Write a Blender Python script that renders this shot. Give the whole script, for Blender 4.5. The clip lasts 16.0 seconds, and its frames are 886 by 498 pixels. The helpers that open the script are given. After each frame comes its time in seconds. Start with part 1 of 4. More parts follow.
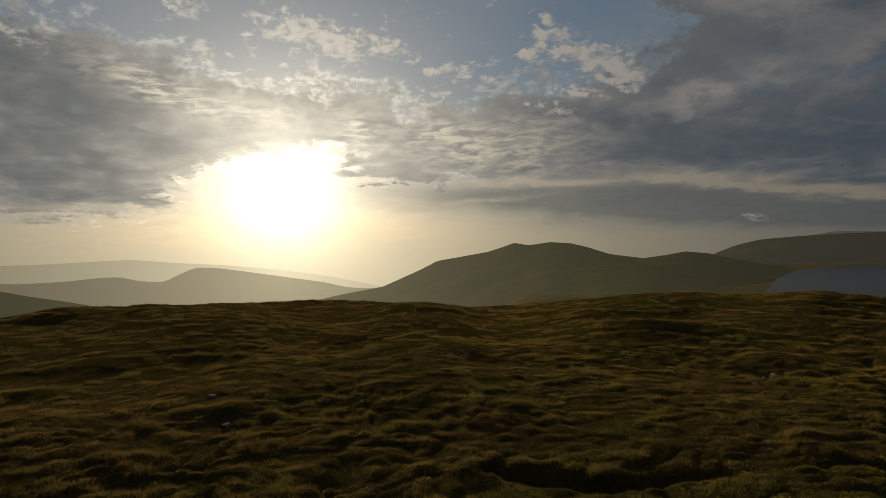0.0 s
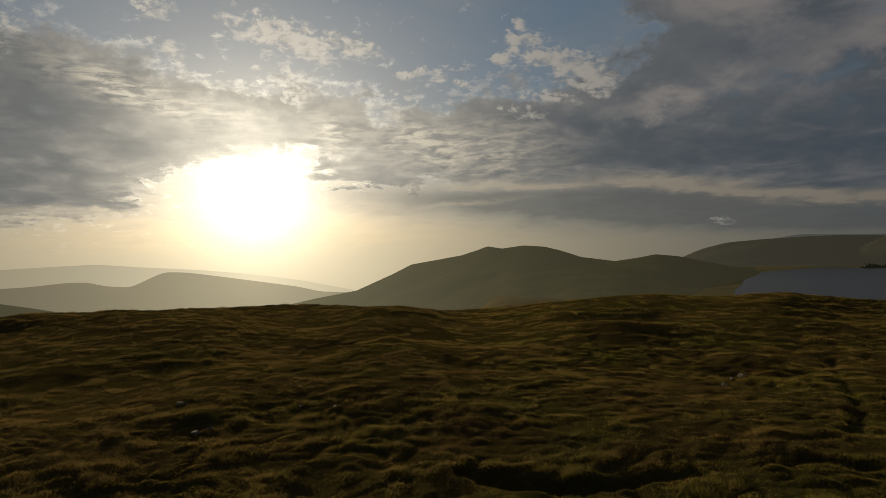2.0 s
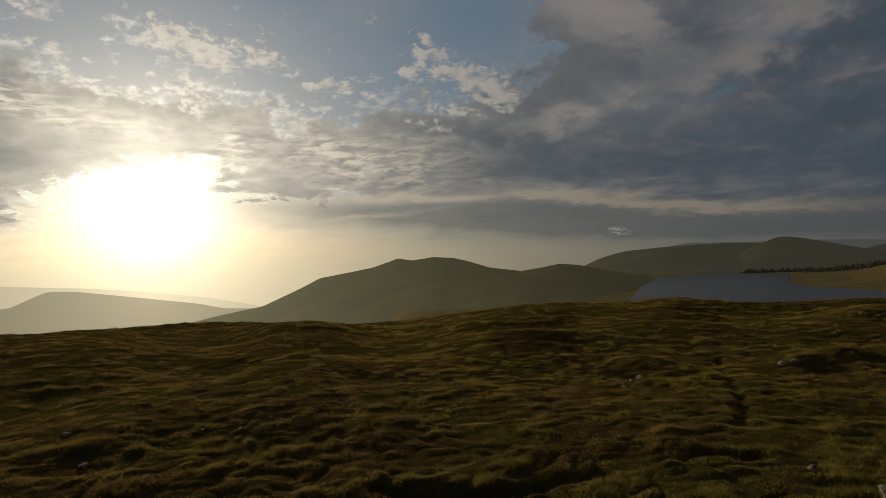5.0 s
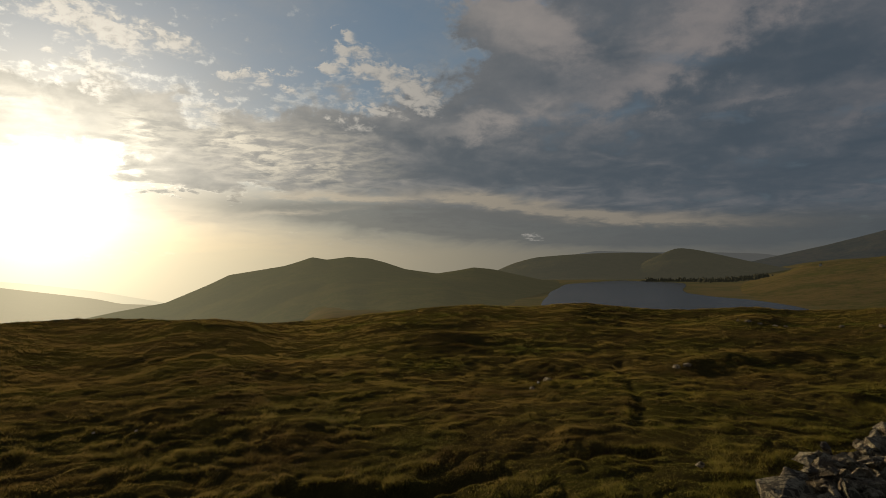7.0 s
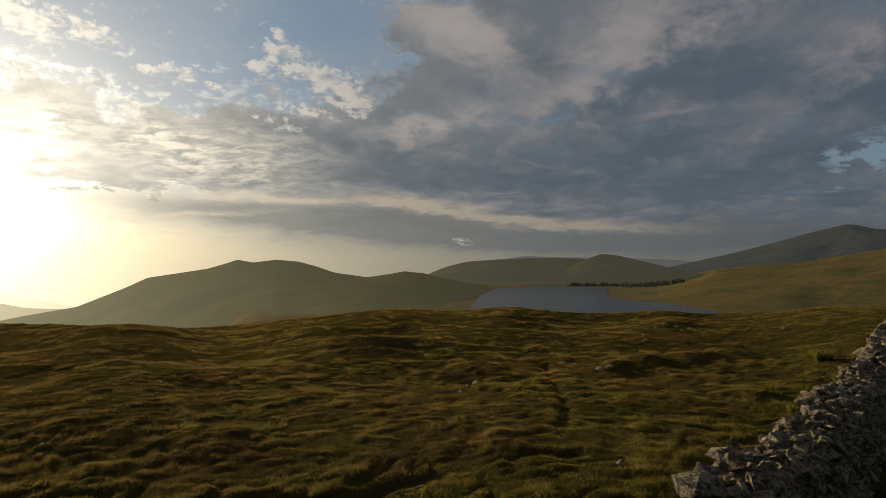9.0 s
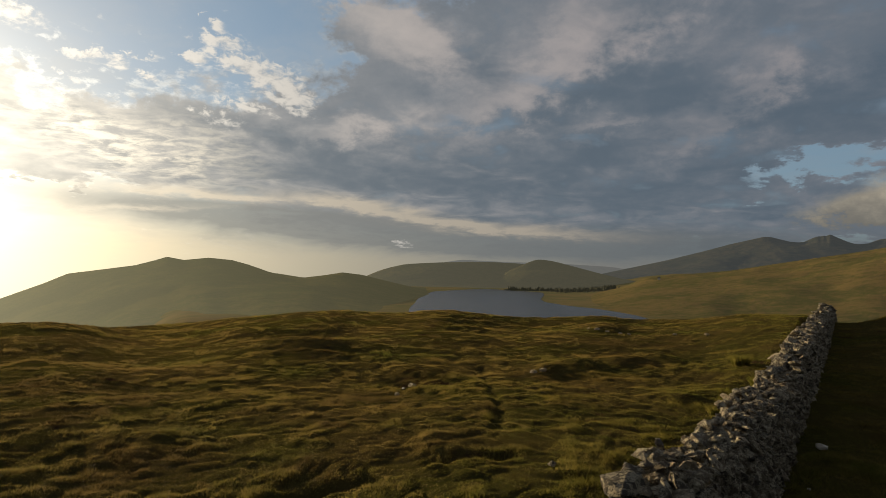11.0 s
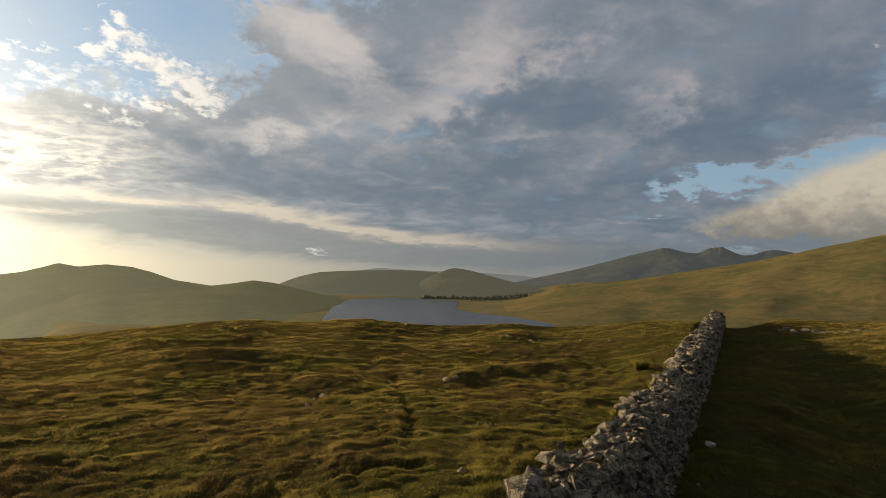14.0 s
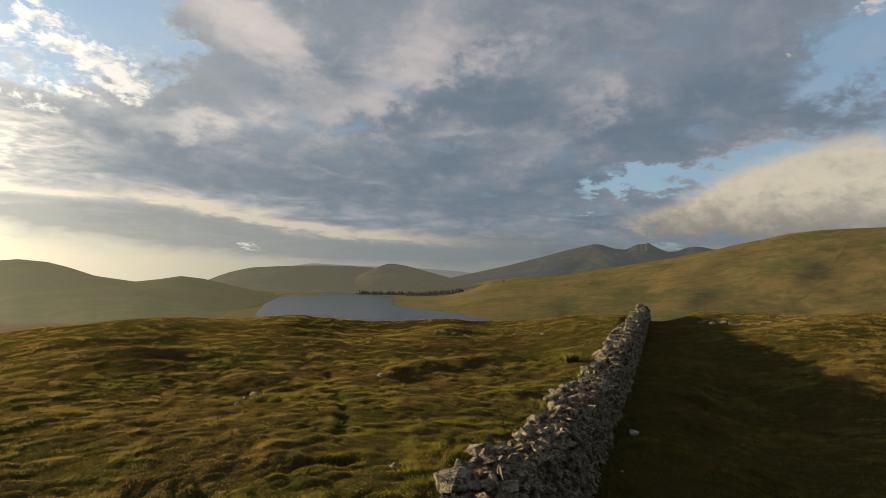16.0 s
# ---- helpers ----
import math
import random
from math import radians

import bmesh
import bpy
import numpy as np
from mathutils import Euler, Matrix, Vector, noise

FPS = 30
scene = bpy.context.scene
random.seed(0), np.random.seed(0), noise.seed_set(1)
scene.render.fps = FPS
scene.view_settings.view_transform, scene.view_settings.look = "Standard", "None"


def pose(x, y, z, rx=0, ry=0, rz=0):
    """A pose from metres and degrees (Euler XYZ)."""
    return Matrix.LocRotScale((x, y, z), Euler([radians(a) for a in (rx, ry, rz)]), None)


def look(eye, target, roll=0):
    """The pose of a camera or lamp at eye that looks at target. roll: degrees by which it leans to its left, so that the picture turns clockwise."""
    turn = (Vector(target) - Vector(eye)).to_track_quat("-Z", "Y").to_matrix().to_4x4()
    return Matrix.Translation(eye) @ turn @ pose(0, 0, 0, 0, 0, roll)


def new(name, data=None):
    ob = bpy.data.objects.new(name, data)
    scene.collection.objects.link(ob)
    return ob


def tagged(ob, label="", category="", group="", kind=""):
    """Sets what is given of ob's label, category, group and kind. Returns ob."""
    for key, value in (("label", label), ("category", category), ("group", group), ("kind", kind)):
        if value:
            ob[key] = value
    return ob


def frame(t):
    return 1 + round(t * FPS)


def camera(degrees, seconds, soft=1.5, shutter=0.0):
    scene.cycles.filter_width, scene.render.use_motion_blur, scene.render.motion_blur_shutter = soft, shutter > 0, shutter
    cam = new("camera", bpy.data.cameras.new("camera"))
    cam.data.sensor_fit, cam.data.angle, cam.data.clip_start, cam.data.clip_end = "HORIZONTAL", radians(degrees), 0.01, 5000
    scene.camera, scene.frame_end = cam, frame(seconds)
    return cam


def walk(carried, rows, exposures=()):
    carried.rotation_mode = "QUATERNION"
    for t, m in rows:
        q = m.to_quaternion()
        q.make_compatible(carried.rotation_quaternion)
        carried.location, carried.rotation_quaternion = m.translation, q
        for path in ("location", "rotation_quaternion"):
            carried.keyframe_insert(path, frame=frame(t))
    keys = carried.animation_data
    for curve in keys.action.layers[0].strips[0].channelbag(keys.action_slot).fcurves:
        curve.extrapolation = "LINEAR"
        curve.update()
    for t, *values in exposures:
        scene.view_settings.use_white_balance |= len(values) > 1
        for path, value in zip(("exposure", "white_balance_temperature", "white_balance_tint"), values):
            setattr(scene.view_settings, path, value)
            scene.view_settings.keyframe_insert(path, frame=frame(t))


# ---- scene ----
# camera: it stands by the wall and pans to the right
EYE = 2.05
cam = camera(72.0, 16.0, soft=0.7)
PATH = [  # seconds, place, pitch, roll, yaw
    (0.0, -0.050, 0.030, EYE, 0.35, 1.14, -2.70),
    (0.5, -0.047, 0.035, EYE, 0.46, 1.17, -3.81),
    (1.0, -0.043, 0.040, EYE, 0.49, 1.13, -4.27),
    (1.5, -0.040, 0.045, EYE, 0.52, 1.15, -5.05),
    (2.0, -0.037, 0.050, EYE, 0.63, 1.31, -5.15),
    (2.5, -0.033, 0.055, EYE, 0.89, 1.55, -5.17),
    (3.0, -0.030, 0.060, EYE, 0.97, 1.69, -5.70),
    (3.5, -0.031, 0.059, EYE, 1.07, 2.60, -7.70),
    (4.0, -0.032, 0.059, EYE, 1.29, 2.91, -9.73),
    (6.5, -0.038, 0.056, EYE, 1.52, 0.78, -19.49),
    (7.0, -0.039, 0.055, EYE, 1.45, 0.55, -21.48),
    (7.5, -0.041, 0.055, EYE, 1.40, 0.30, -23.11),
    (8.0, -0.042, 0.054, EYE, 1.50, 0.12, -24.47),
    (8.5, -0.043, 0.054, EYE, 1.58, 0.36, -26.31),
    (9.0, -0.044, 0.053, EYE, 1.78, 0.16, -27.99),
    (11.5, -0.050, 0.050, EYE, 2.10, -1.17, -34.90),
    (12.0, -0.044, 0.044, EYE, 2.15, -1.20, -35.98),
    (12.5, -0.039, 0.039, EYE, 2.17, -1.21, -37.21),
    (13.0, -0.033, 0.033, EYE, 2.33, -0.92, -38.69),
    (13.5, -0.028, 0.028, EYE, 2.52, -1.12, -40.17),
    (14.0, -0.022, 0.022, EYE, 3.00, -1.21, -41.64),
    (14.5, -0.017, 0.017, EYE, 3.26, -1.16, -42.97),
    (15.0, -0.011, 0.011, EYE, 3.04, -1.14, -44.26),
    (15.5, -0.006, 0.006, EYE, 2.84, -1.02, -45.90),
    (16.0, 0.000, 0.000, EYE, 2.69, -1.13, -47.62)
]
EXPOSURES = [(0.0, -0.75), (4.0, -0.7), (7.0, -0.33), (9.0, 0.05), (12.0, 0.6), (16.0, 1.0)]
walk(cam, [(t, pose(x, y, z, 90 + p, r, w)) for t, x, y, z, p, r, w in PATH], EXPOSURES)

# ---- sun and sky ----
SUN_AZ, SUN_EL = -11.9, 8.6


def heading(az, el=0.0):
    a, e = radians(az), radians(el)
    return Vector((math.sin(a) * math.cos(e), math.cos(a) * math.cos(e), math.sin(e)))


sun_data = bpy.data.lights.new("sun", "SUN")
sun_data.energy, sun_data.angle, sun_data.color = 5.2, radians(0.6), (1.0, 0.75, 0.42)
sun = new("sun", sun_data)
sun.matrix_world = look(heading(SUN_AZ, SUN_EL) * 100, (0, 0, 0))


class Nodes:
    """Short calls for building a node tree."""

    def __init__(self, tree):
        self.tree = tree

    def node(self, kind, **props):
        n = self.tree.nodes.new(kind)
        for key, value in props.items():
            if key == "operation":
                n.operation = value
            elif key == "dims":
                n.noise_dimensions = value
            elif key == "blend":
                n.blend_type = value
            elif key == "data":
                n.data_type = value
            elif key == "feature":
                n.feature = value
        return n

    def put(self, socket, value):
        if isinstance(value, bpy.types.NodeSocket):
            self.tree.links.new(value, socket)
        elif isinstance(value, (tuple, list)) and len(value) == 3 and socket.type == "RGBA":
            socket.default_value = (*value, 1)
        else:
            socket.default_value = value

    def math(self, op, a, b=None, c=None):
        n = self.node("ShaderNodeMath", operation=op)
        for i, v in enumerate((a, b, c)):
            if v is not None:
                self.put(n.inputs[i], v)
        return n.outputs[0]

    def add(self, a, b):
        return self.math("ADD", a, b)

    def mul(self, a, b):
        return self.math("MULTIPLY", a, b)

    def vec(self, op, a, b=None, scale=None):
        n = self.node("ShaderNodeVectorMath", operation=op)
        self.put(n.inputs[0], a)
        if b is not None:
            self.put(n.inputs[1], b)
        if scale is not None:
            self.put(n.inputs["Scale"], scale)
        return n.outputs["Value"] if op in ("DOT_PRODUCT", "LENGTH") else n.outputs[0]

    def noise(self, vector, scale, detail=4.0, rough=0.5, distort=0.0, color=False):
        n = self.node("ShaderNodeTexNoise")
        self.put(n.inputs["Vector"], vector)
        for key, v in (("Scale", scale), ("Detail", detail), ("Roughness", rough), ("Distortion", distort)):
            self.put(n.inputs[key], v)
        return n.outputs["Color" if color else "Fac"]

    def cells(self, vector, scale, detail=2.0, rough=0.5):
        n = self.node("ShaderNodeTexVoronoi", feature="F1")
        n.normalize = True
        self.put(n.inputs["Vector"], vector)
        for key, v in (("Scale", scale), ("Detail", detail), ("Roughness", rough)):
            self.put(n.inputs[key], v)
        return n.outputs["Distance"]

    def step(self, x, lo, hi):
        n = self.node("ShaderNodeMapRange")
        n.interpolation_type = "SMOOTHSTEP"
        for i, v in enumerate((x, lo, hi, 0.0, 1.0)):
            self.put(n.inputs[i], v)
        return n.outputs[0]

    def mix(self, fac, a, b, blend="MIX"):
        n = self.node("ShaderNodeMix", data="RGBA", blend=blend)
        self.put(n.inputs[0], fac)
        self.put(n.inputs[6], a)
        self.put(n.inputs[7], b)
        return n.outputs[2]

    def xyz(self, x, y, z):
        n = self.node("ShaderNodeCombineXYZ")
        for i, v in enumerate((x, y, z)):
            self.put(n.inputs[i], v)
        return n.outputs[0]


world = bpy.data.worlds.new("sky")
scene.world = world
world.use_nodes = True
world.node_tree.nodes.clear()


# patches of cloud: heading, height, half length, half breadth in degrees, weight, lean
PUFFS_WEST = [
    (-9.7, 19.7, 4.74, 1.56, 0.8, -12), (-7.1, 18.8, 1.95, 0.78, 0.6, -20), (-2.3, 18.8, 2.34, 0.89, 0.75, -12), (-19.8, 20.8, 1.9, 0.89, 0.75, 0),
    (-18.9, 17.9, 1.45, 0.67, 0.6, -10), (-17.8, 16.6, 0.78, 0.89, 0.45, 0), (-31.7, 17.1, 2.79, 1.67, 0.45, -15), (-29, 18.6, 1.56, 0.89, 0.45, 0),
    (-8, 15.1, 1.9, 1.34, 0.8, -50), (2.7, 16.6, 1.45, 0.5, 0.9, 8), (5.1, 16.4, 0.78, 0.45, 0.7, 0), (7.5, 15.6, 1, 0.45, 0.8, -20),
    (6.6, 17.2, 1.78, 0.28, 0.7, 5), (0.6, 13.2, 1.9, 0.78, 0.7, -20), (-11.5, 16.8, 0.72, 0.5, 0.6, -30), (-15.4, 15.2, 1, 0.28, 0.6, -15)]
PUFFS_EAST = [
    (12.7, 20.7, 0.95, 0.56, 0.75, -20), (13.2, 19.4, 2.01, 0.56, 0.75, 0), (14.4, 17.7, 2.51, 0.78, 0.75, -15), (18.1, 16.4, 3.35, 1.56, 0.8, -20),
    (20.1, 14.9, 1.67, 0.78, 0.55, -40), (15.3, 14.1, 2.68, 0.5, 0.75, -10), (10.8, 17.5, 1, 0.39, 0.6, -10), (-14, 14.7, 1.12, 0.28, 0.5, -15),
    (30, 2.5, 1, 0.39, 0.6, 0), (3.7, 19.8, 0.45, 0.5, 0.4, 50), (2, 14.5, 1.12, 0.45, 0.5, -20), (77.8, 18.2, 1.23, 0.28, 0.33, 0),
    (83, 20.9, 1.34, 0.56, 0.7, 0), (13.2, 12.7, 2.51, 0.78, 0.6, -8), (11.2, 17.7, 0.78, 0.5, 0.7, 0)]
BANKS_WEST = [
    (-29.8, 12.8, 10.59, 4.46, 1.1, -12), (-27.2, 8.7, 12.82, 4.18, 1.1, -8), (-29.9, 5.3, 12.82, 2.12, 1, 0), (-15.1, 11.7, 8.92, 2.68, 1, -8),
    (-2.6, 11.1, 6.69, 2.23, 0.9, -15), (-1.9, 7.9, 5.85, 1.23, 1.1, 0), (8.5, 9.8, 6.13, 2.23, 0.6, -10), (13.9, 10.7, 7.81, 2.51, 1, -8),
    (22.4, 9.4, 13.38, 3.07, 1.1, -3), (30.9, 14.3, 8.36, 3.9, 0.7, 15), (40.5, 16, 14.5, 7.81, 1, 25), (47.2, 7.8, 16.73, 3.35, 1.1, -3),
    (52.7, 14, 12.82, 8.36, 1, 20), (27.9, 21.4, 6.13, 2.01, 0.9, -25), (-7.2, 13.5, 2.51, 1.67, 0.6, -40)]
SUN_GAPS = [
    (-12.8, 6.2, 6.69, 2.45, -1.6, 0), (-19.8, 6.5, 3.35, 1.12, -0.9, 10), (-3.2, 5.5, 11.15, 0.72, -0.9, 0), (-18.5, 3.6, 16.73, 1.23, -0.7, 0),
    (-7.3, 9.9, 2.23, 1.45, -0.7, 0)]
BANKS_EAST = [
    (35.5, 12.2, 17.84, 5.02, 1, 8), (48.1, 19.8, 21.19, 7.25, 1, 15), (66.3, 18.6, 18.4, 6.69, 1, 16), (43, 7.4, 19.51, 1.78, 0.9, -3),
    (58.9, 4.9, 16.73, 1.12, 0.8, 0), (78.2, 13.6, 12.82, 2.34, 0.9, 12), (71, 5.3, 11.15, 0.89, 0.7, 0), (66.3, 3.7, 9.48, 0.67, 1.1, 0),
    (66.3, 6.4, 3.35, 1.12, 0.9, 0), (63.1, 8.6, 10.04, 1.23, -1.5, 9), (81.7, 17.1, 4.18, 2.34, -1.1, 30), (24.2, 15.3, 3.35, 2.51, -0.4, 40),
    (21.4, 20.5, 2.51, 3.35, -0.5, 60), (71, 17.7, 5.02, 0.78, -0.35, 15), (66.3, 12.2, 2.79, 0.56, -0.5, 5), (29.1, 9.7, 1, 0.56, -0.5, 0)]
SHADE_WEST = [
    (-30.2, 14, 10.04, 3.07, 0.9, -10), (-27.6, 8.7, 12.27, 3.62, 0.8, -5), (-2.1, 7.9, 5.3, 1.12, 0.8, 0), (-4.7, 10.8, 3.35, 1.56, 0.5, 0),
    (-11.8, 10.9, 4.46, 1.23, 0.35, 0), (-31.7, 5.2, 11.15, 1.39, 0.5, 0), (18.2, 10.2, 7.25, 2.12, 0.6, -5), (28.8, 9.2, 11.15, 2.34, 0.8, 0),
    (46.3, 8.2, 14.5, 2.68, 0.8, -5), (40.5, 13.6, 8.36, 2.23, 0.5, 18), (50.7, 16, 6.13, 6.13, 0.5, 30), (56.8, 12.5, 5.02, 6.69, 0.6, 30)]
SHADE_EAST = [
    (30.1, 10.6, 8.92, 2.51, 0.55, 0), (42.9, 10.3, 13.94, 3.07, 0.8, 5), (48.2, 14, 7.25, 1.67, 0.5, 15), (58.8, 11.9, 13.94, 2.12, 0.8, 14),
    (72.3, 15.1, 13.94, 1.9, 0.7, 15), (36.9, 17.8, 5.02, 2.79, 0.5, 45), (62.8, 21.2, 10.04, 2.23, 0.4, 20), (77.4, 12.8, 10.04, 1.12, 0.4, 12),
    (58.9, 5.8, 13.94, 0.78, 0.6, 3), (58.9, 3.7, 14.5, 0.67, 0.5, 0)]
SUNLIT = [
    (43.8, 18.2, 8.36, 2.23, 0.8, 30), (39.6, 15.5, 3.9, 1, 0.6, 15), (55.7, 12.5, 5.3, 1.67, 0.7, 20), (60.3, 15.2, 5.02, 1.45, 0.6, 35),
    (46.4, 22.4, 3.35, 2.51, 0.6, 20), (29.7, 21.4, 6.69, 1.9, 1.5, -26), (25.3, 12.3, 5.02, 1.45, 0.6, 0), (35.7, 8.2, 6.69, 1.12, 0.5, -5),
    (47.7, 13.2, 2.51, 0.67, 0.8, 15), (73.2, 10.5, 6.69, 1.12, 0.7, 12), (24.8, 13, 3.35, 0.78, 0.5, 20), (51.3, 21.5, 6.69, 1.67, 0.4, 20)]
STREAKS = [
    (9.8, 6.4, 6.13, 0.39, 0.7, 0), (15, 6.2, 5.02, 0.33, 0.6, 0), (25, 6.1, 4.46, 0.5, 0.95, -5), (32.4, 4.8, 6.13, 0.39, 0.9, -8),
    (41.7, 3.6, 6.69, 0.39, 0.6, -3), (42, 4.1, 7.81, 0.39, 0.5, -3), (-26.1, 4.2, 6.69, 0.33, 0.6, 0), (6.8, 4.8, 5.02, 0.22, 0.5, 4)]
RIPPLES = [
    (6.8, 9.2, 6.69, 2.01, 1, -10), (2.9, 11.3, 3.35, 1, 0.7, -10), (0.7, 13.1, 1.67, 0.67, 0.7, -20), (11.3, 10.6, 3.9, 1.67, 0.6, -10),
    (-22.7, 14.4, 5.02, 1.23, 0.7, -22), (-5.2, 11.3, 1.95, 1.45, 0.9, -40), (-18.3, 13.5, 6.13, 1.12, 0.6, -10), (-20.2, 6.7, 3.9, 0.89, 0.5, 12)]
LOW_SHEET = [
    (17.1, 4.8, 15.61, 1, 0.9, -3), (32.8, 2.9, 18.4, 1, 0.9, -3), (38.9, 2.5, 18.4, 0.89, 0.7, 0), (21.2, 3.9, 13.94, 1, 0.6, -3),
    (53.7, 2.9, 13.94, 1, 0.6, 0)]
HEAPS = [
    (69.4, 5.3, 3.07, 0.78, 0.9, 0), (74.5, 6.2, 6.13, 1.67, 1, 6), (77.4, 7.3, 5.02, 2.01, 1, 0), (80.9, 8.1, 4.46, 2.23, 1, 8),
    (84.8, 7.3, 7.25, 3.12, 1, 0), (80.1, 5.1, 11.15, 0.89, 0.8, 0)]


def build_sky():
    k = Nodes(world.node_tree)
    way = k.node("ShaderNodeTexCoord").outputs["Generated"]
    split = k.node("ShaderNodeSeparateXYZ")
    k.put(split.inputs[0], way)
    x, y, z = split.outputs
    az = k.mul(k.math("ARCTAN2", x, y), 180 / math.pi)
    el = k.mul(k.math("ARCSINE", z), 180 / math.pi)
    off = k.mul(k.math("ARCCOSINE", k.math("MINIMUM", k.vec("DOT_PRODUCT", way, heading(SUN_AZ, 6.4)), 0.99999)), 180 / math.pi)

    def even(n):
        return k.math("MULTIPLY_ADD", n, 2.3, -1.15)

    # the cloud layer seen in perspective, and the vault in degrees
    lift = k.math("DIVIDE", 1.0, k.add(k.math("MAXIMUM", z, 0.0), 0.16))
    flat = k.xyz(k.mul(x, lift), k.mul(y, lift), 0.0)
    vault = k.xyz(az, k.mul(el, 1.5), 0.0)
    big = even(k.noise(flat, 1.7, 3.0, 0.5, 0.3))
    soft = even(k.noise(flat, 3.6, 3.0, 0.5, 0.6))
    fine = even(k.noise(flat, 12.0, 8.0, 0.66, 0.3))
    lump = even(k.noise(vault, 0.30, 7.0, 0.62, 0.2))
    curd = even(k.noise(vault, 0.95, 6.0, 0.62, 0.3))
    wave = even(k.noise(k.xyz(k.add(az, k.mul(el, -0.6)), k.mul(el, 4.2), 0.0), 0.42, 6.0, 0.62, 0.5))
    wisp = k.add(k.noise(k.xyz(az, k.mul(el, 3.2), 0.0), 0.09, 5.0, 0.6, 0.8), -0.5)

    def field(rows, across, up):
        """Soft patches of cloud, their outlines pushed about by the noise."""
        spot = k.xyz(k.add(az, across), k.add(el, up), 1.0)
        t = 0.0
        for a, e, ra, re, weight, lean in rows:
            c, s = math.cos(radians(lean)), math.sin(radians(lean))
            u = k.vec("DOT_PRODUCT", spot, (c / ra, s / ra, -(a * c + e * s) / ra))
            v = k.vec("DOT_PRODUCT", spot, (-s / re, c / re, (a * s - e * c) / re))
            q = k.math("MULTIPLY_ADD", u, u, k.mul(v, v))
            t = k.math("MULTIPLY_ADD", k.math("POWER", 0.45, q), weight, t)
        return t

    def glow(width):
        return k.math("EXPONENT", k.mul(off, -1 / width))

    def between(a, low, high):
        return k.math("MINIMUM", k.math("MAXIMUM", a, low), high)

    near, wide = glow(10.0), glow(25.0)
    ragged = k.add(k.mul(lump, 3.8), k.mul(soft, 3.4))
    ragged_up = k.add(k.mul(lump, -2.2), k.add(k.mul(soft, 1.8), k.mul(fine, 0.8)))
    # clear sky
    sky = k.node("ShaderNodeTexSky")
    sky.sky_type = "NISHITA"
    sky.sun_disc = False
    sky.sun_elevation, sky.sun_rotation = radians(SUN_EL), radians(SUN_AZ)
    sky.air_density, sky.dust_density, sky.ozone_density = 1.0, 1.0, 2.0
    clear = k.vec("ADD", k.vec("SCALE", sky.outputs[0], scale=0.05), (0.120, 0.180, 0.245))
    clear = k.vec("ADD", clear, k.vec("SCALE", (0.46, 0.50, 0.54), scale=glow(11.0)))
    # thin high veil
    veil_tone = k.vec("ADD", k.vec("SCALE", (0.95, 0.85, 0.66), scale=wide), (0.26, 0.27, 0.29))
    air = k.mix(k.mul(k.step(k.add(k.add(k.mul(soft, 0.5), k.mul(big, 0.4)), k.mul(curd, 0.12)), -0.30, 0.85), 0.55), clear, veil_tone)
    # banks of cloud; a heavy unseen deck overhead and behind, added to set fill
    unseen_deck = k.math("MAXIMUM", k.step(el, 25.0, 40.0), k.step(k.math("ABSOLUTE", k.add(az, -25.0)), 66.0, 92.0))
    bank = between(field(BANKS_WEST + SUN_GAPS + BANKS_EAST, ragged, ragged_up), -1.0, 1.05)
    grain = k.add(k.add(k.mul(fine, 0.32), k.mul(lump, 0.35)), k.add(k.mul(curd, 0.22), k.mul(big, 0.25)))
    dens = k.add(k.add(bank, k.mul(unseen_deck, 0.9)), grain)
    cover = k.step(dens, 0.10, 0.80)
    rough = k.add(k.add(k.mul(soft, 0.75), k.mul(fine, 0.14)), k.add(k.mul(lump, 0.45), k.mul(big, 0.60)))
    shade = k.add(k.add(k.mul(between(field(SHADE_WEST + SHADE_EAST, ragged, ragged_up), 0.0, 1.1), 0.75), unseen_deck), rough)
    shade = k.step(shade, -0.55, 1.35)
    sunlit = k.step(k.add(field(SUNLIT, ragged, ragged_up), k.add(k.mul(rough, -0.55), k.mul(curd, 0.22))), -0.12, 1.1)
    dark = k.vec("ADD", k.vec("SCALE", (0.40, 0.36, 0.29), scale=near), k.vec("ADD", k.vec("SCALE", (0.27, 0.25, 0.20), scale=wide), (0.080, 0.113, 0.152)))
    mid = k.vec("ADD", k.vec("SCALE", (1.5, 1.32, 1.0), scale=near), k.vec("ADD", k.vec("SCALE", (0.52, 0.46, 0.36), scale=wide), (0.142, 0.166, 0.202)))
    lit = k.vec("ADD", k.vec("SCALE", (2.9, 2.6, 2.0), scale=near), k.vec("ADD", k.vec("SCALE", (0.85, 0.74, 0.56), scale=wide), (0.300, 0.275, 0.285)))
    tone = k.mix(shade, k.mix(sunlit, mid, lit), k.mix(k.mul(sunlit, 0.45), dark, mid))
    tone = k.mix(unseen_deck, tone, (0.175, 0.180, 0.190))
    thin = k.step(k.add(k.add(k.mul(big, -0.5), k.mul(soft, 0.5)), k.mul(lump, 0.4)), 0.10, 0.75)
    air = k.mix(k.mul(cover, k.add(0.97, k.mul(thin, -0.55))), air, tone)
    # bright broken linings round the sun
    lining = k.mul(k.mul(k.mul(k.step(dens, 0.12, 0.34), k.math("SUBTRACT", 1.0, k.step(dens, 0.38, 0.70))), near), k.step(k.add(curd, fine), -0.3, 0.6))
    air = k.vec("ADD", air, k.vec("SCALE", (2.6, 2.35, 1.85), scale=lining))
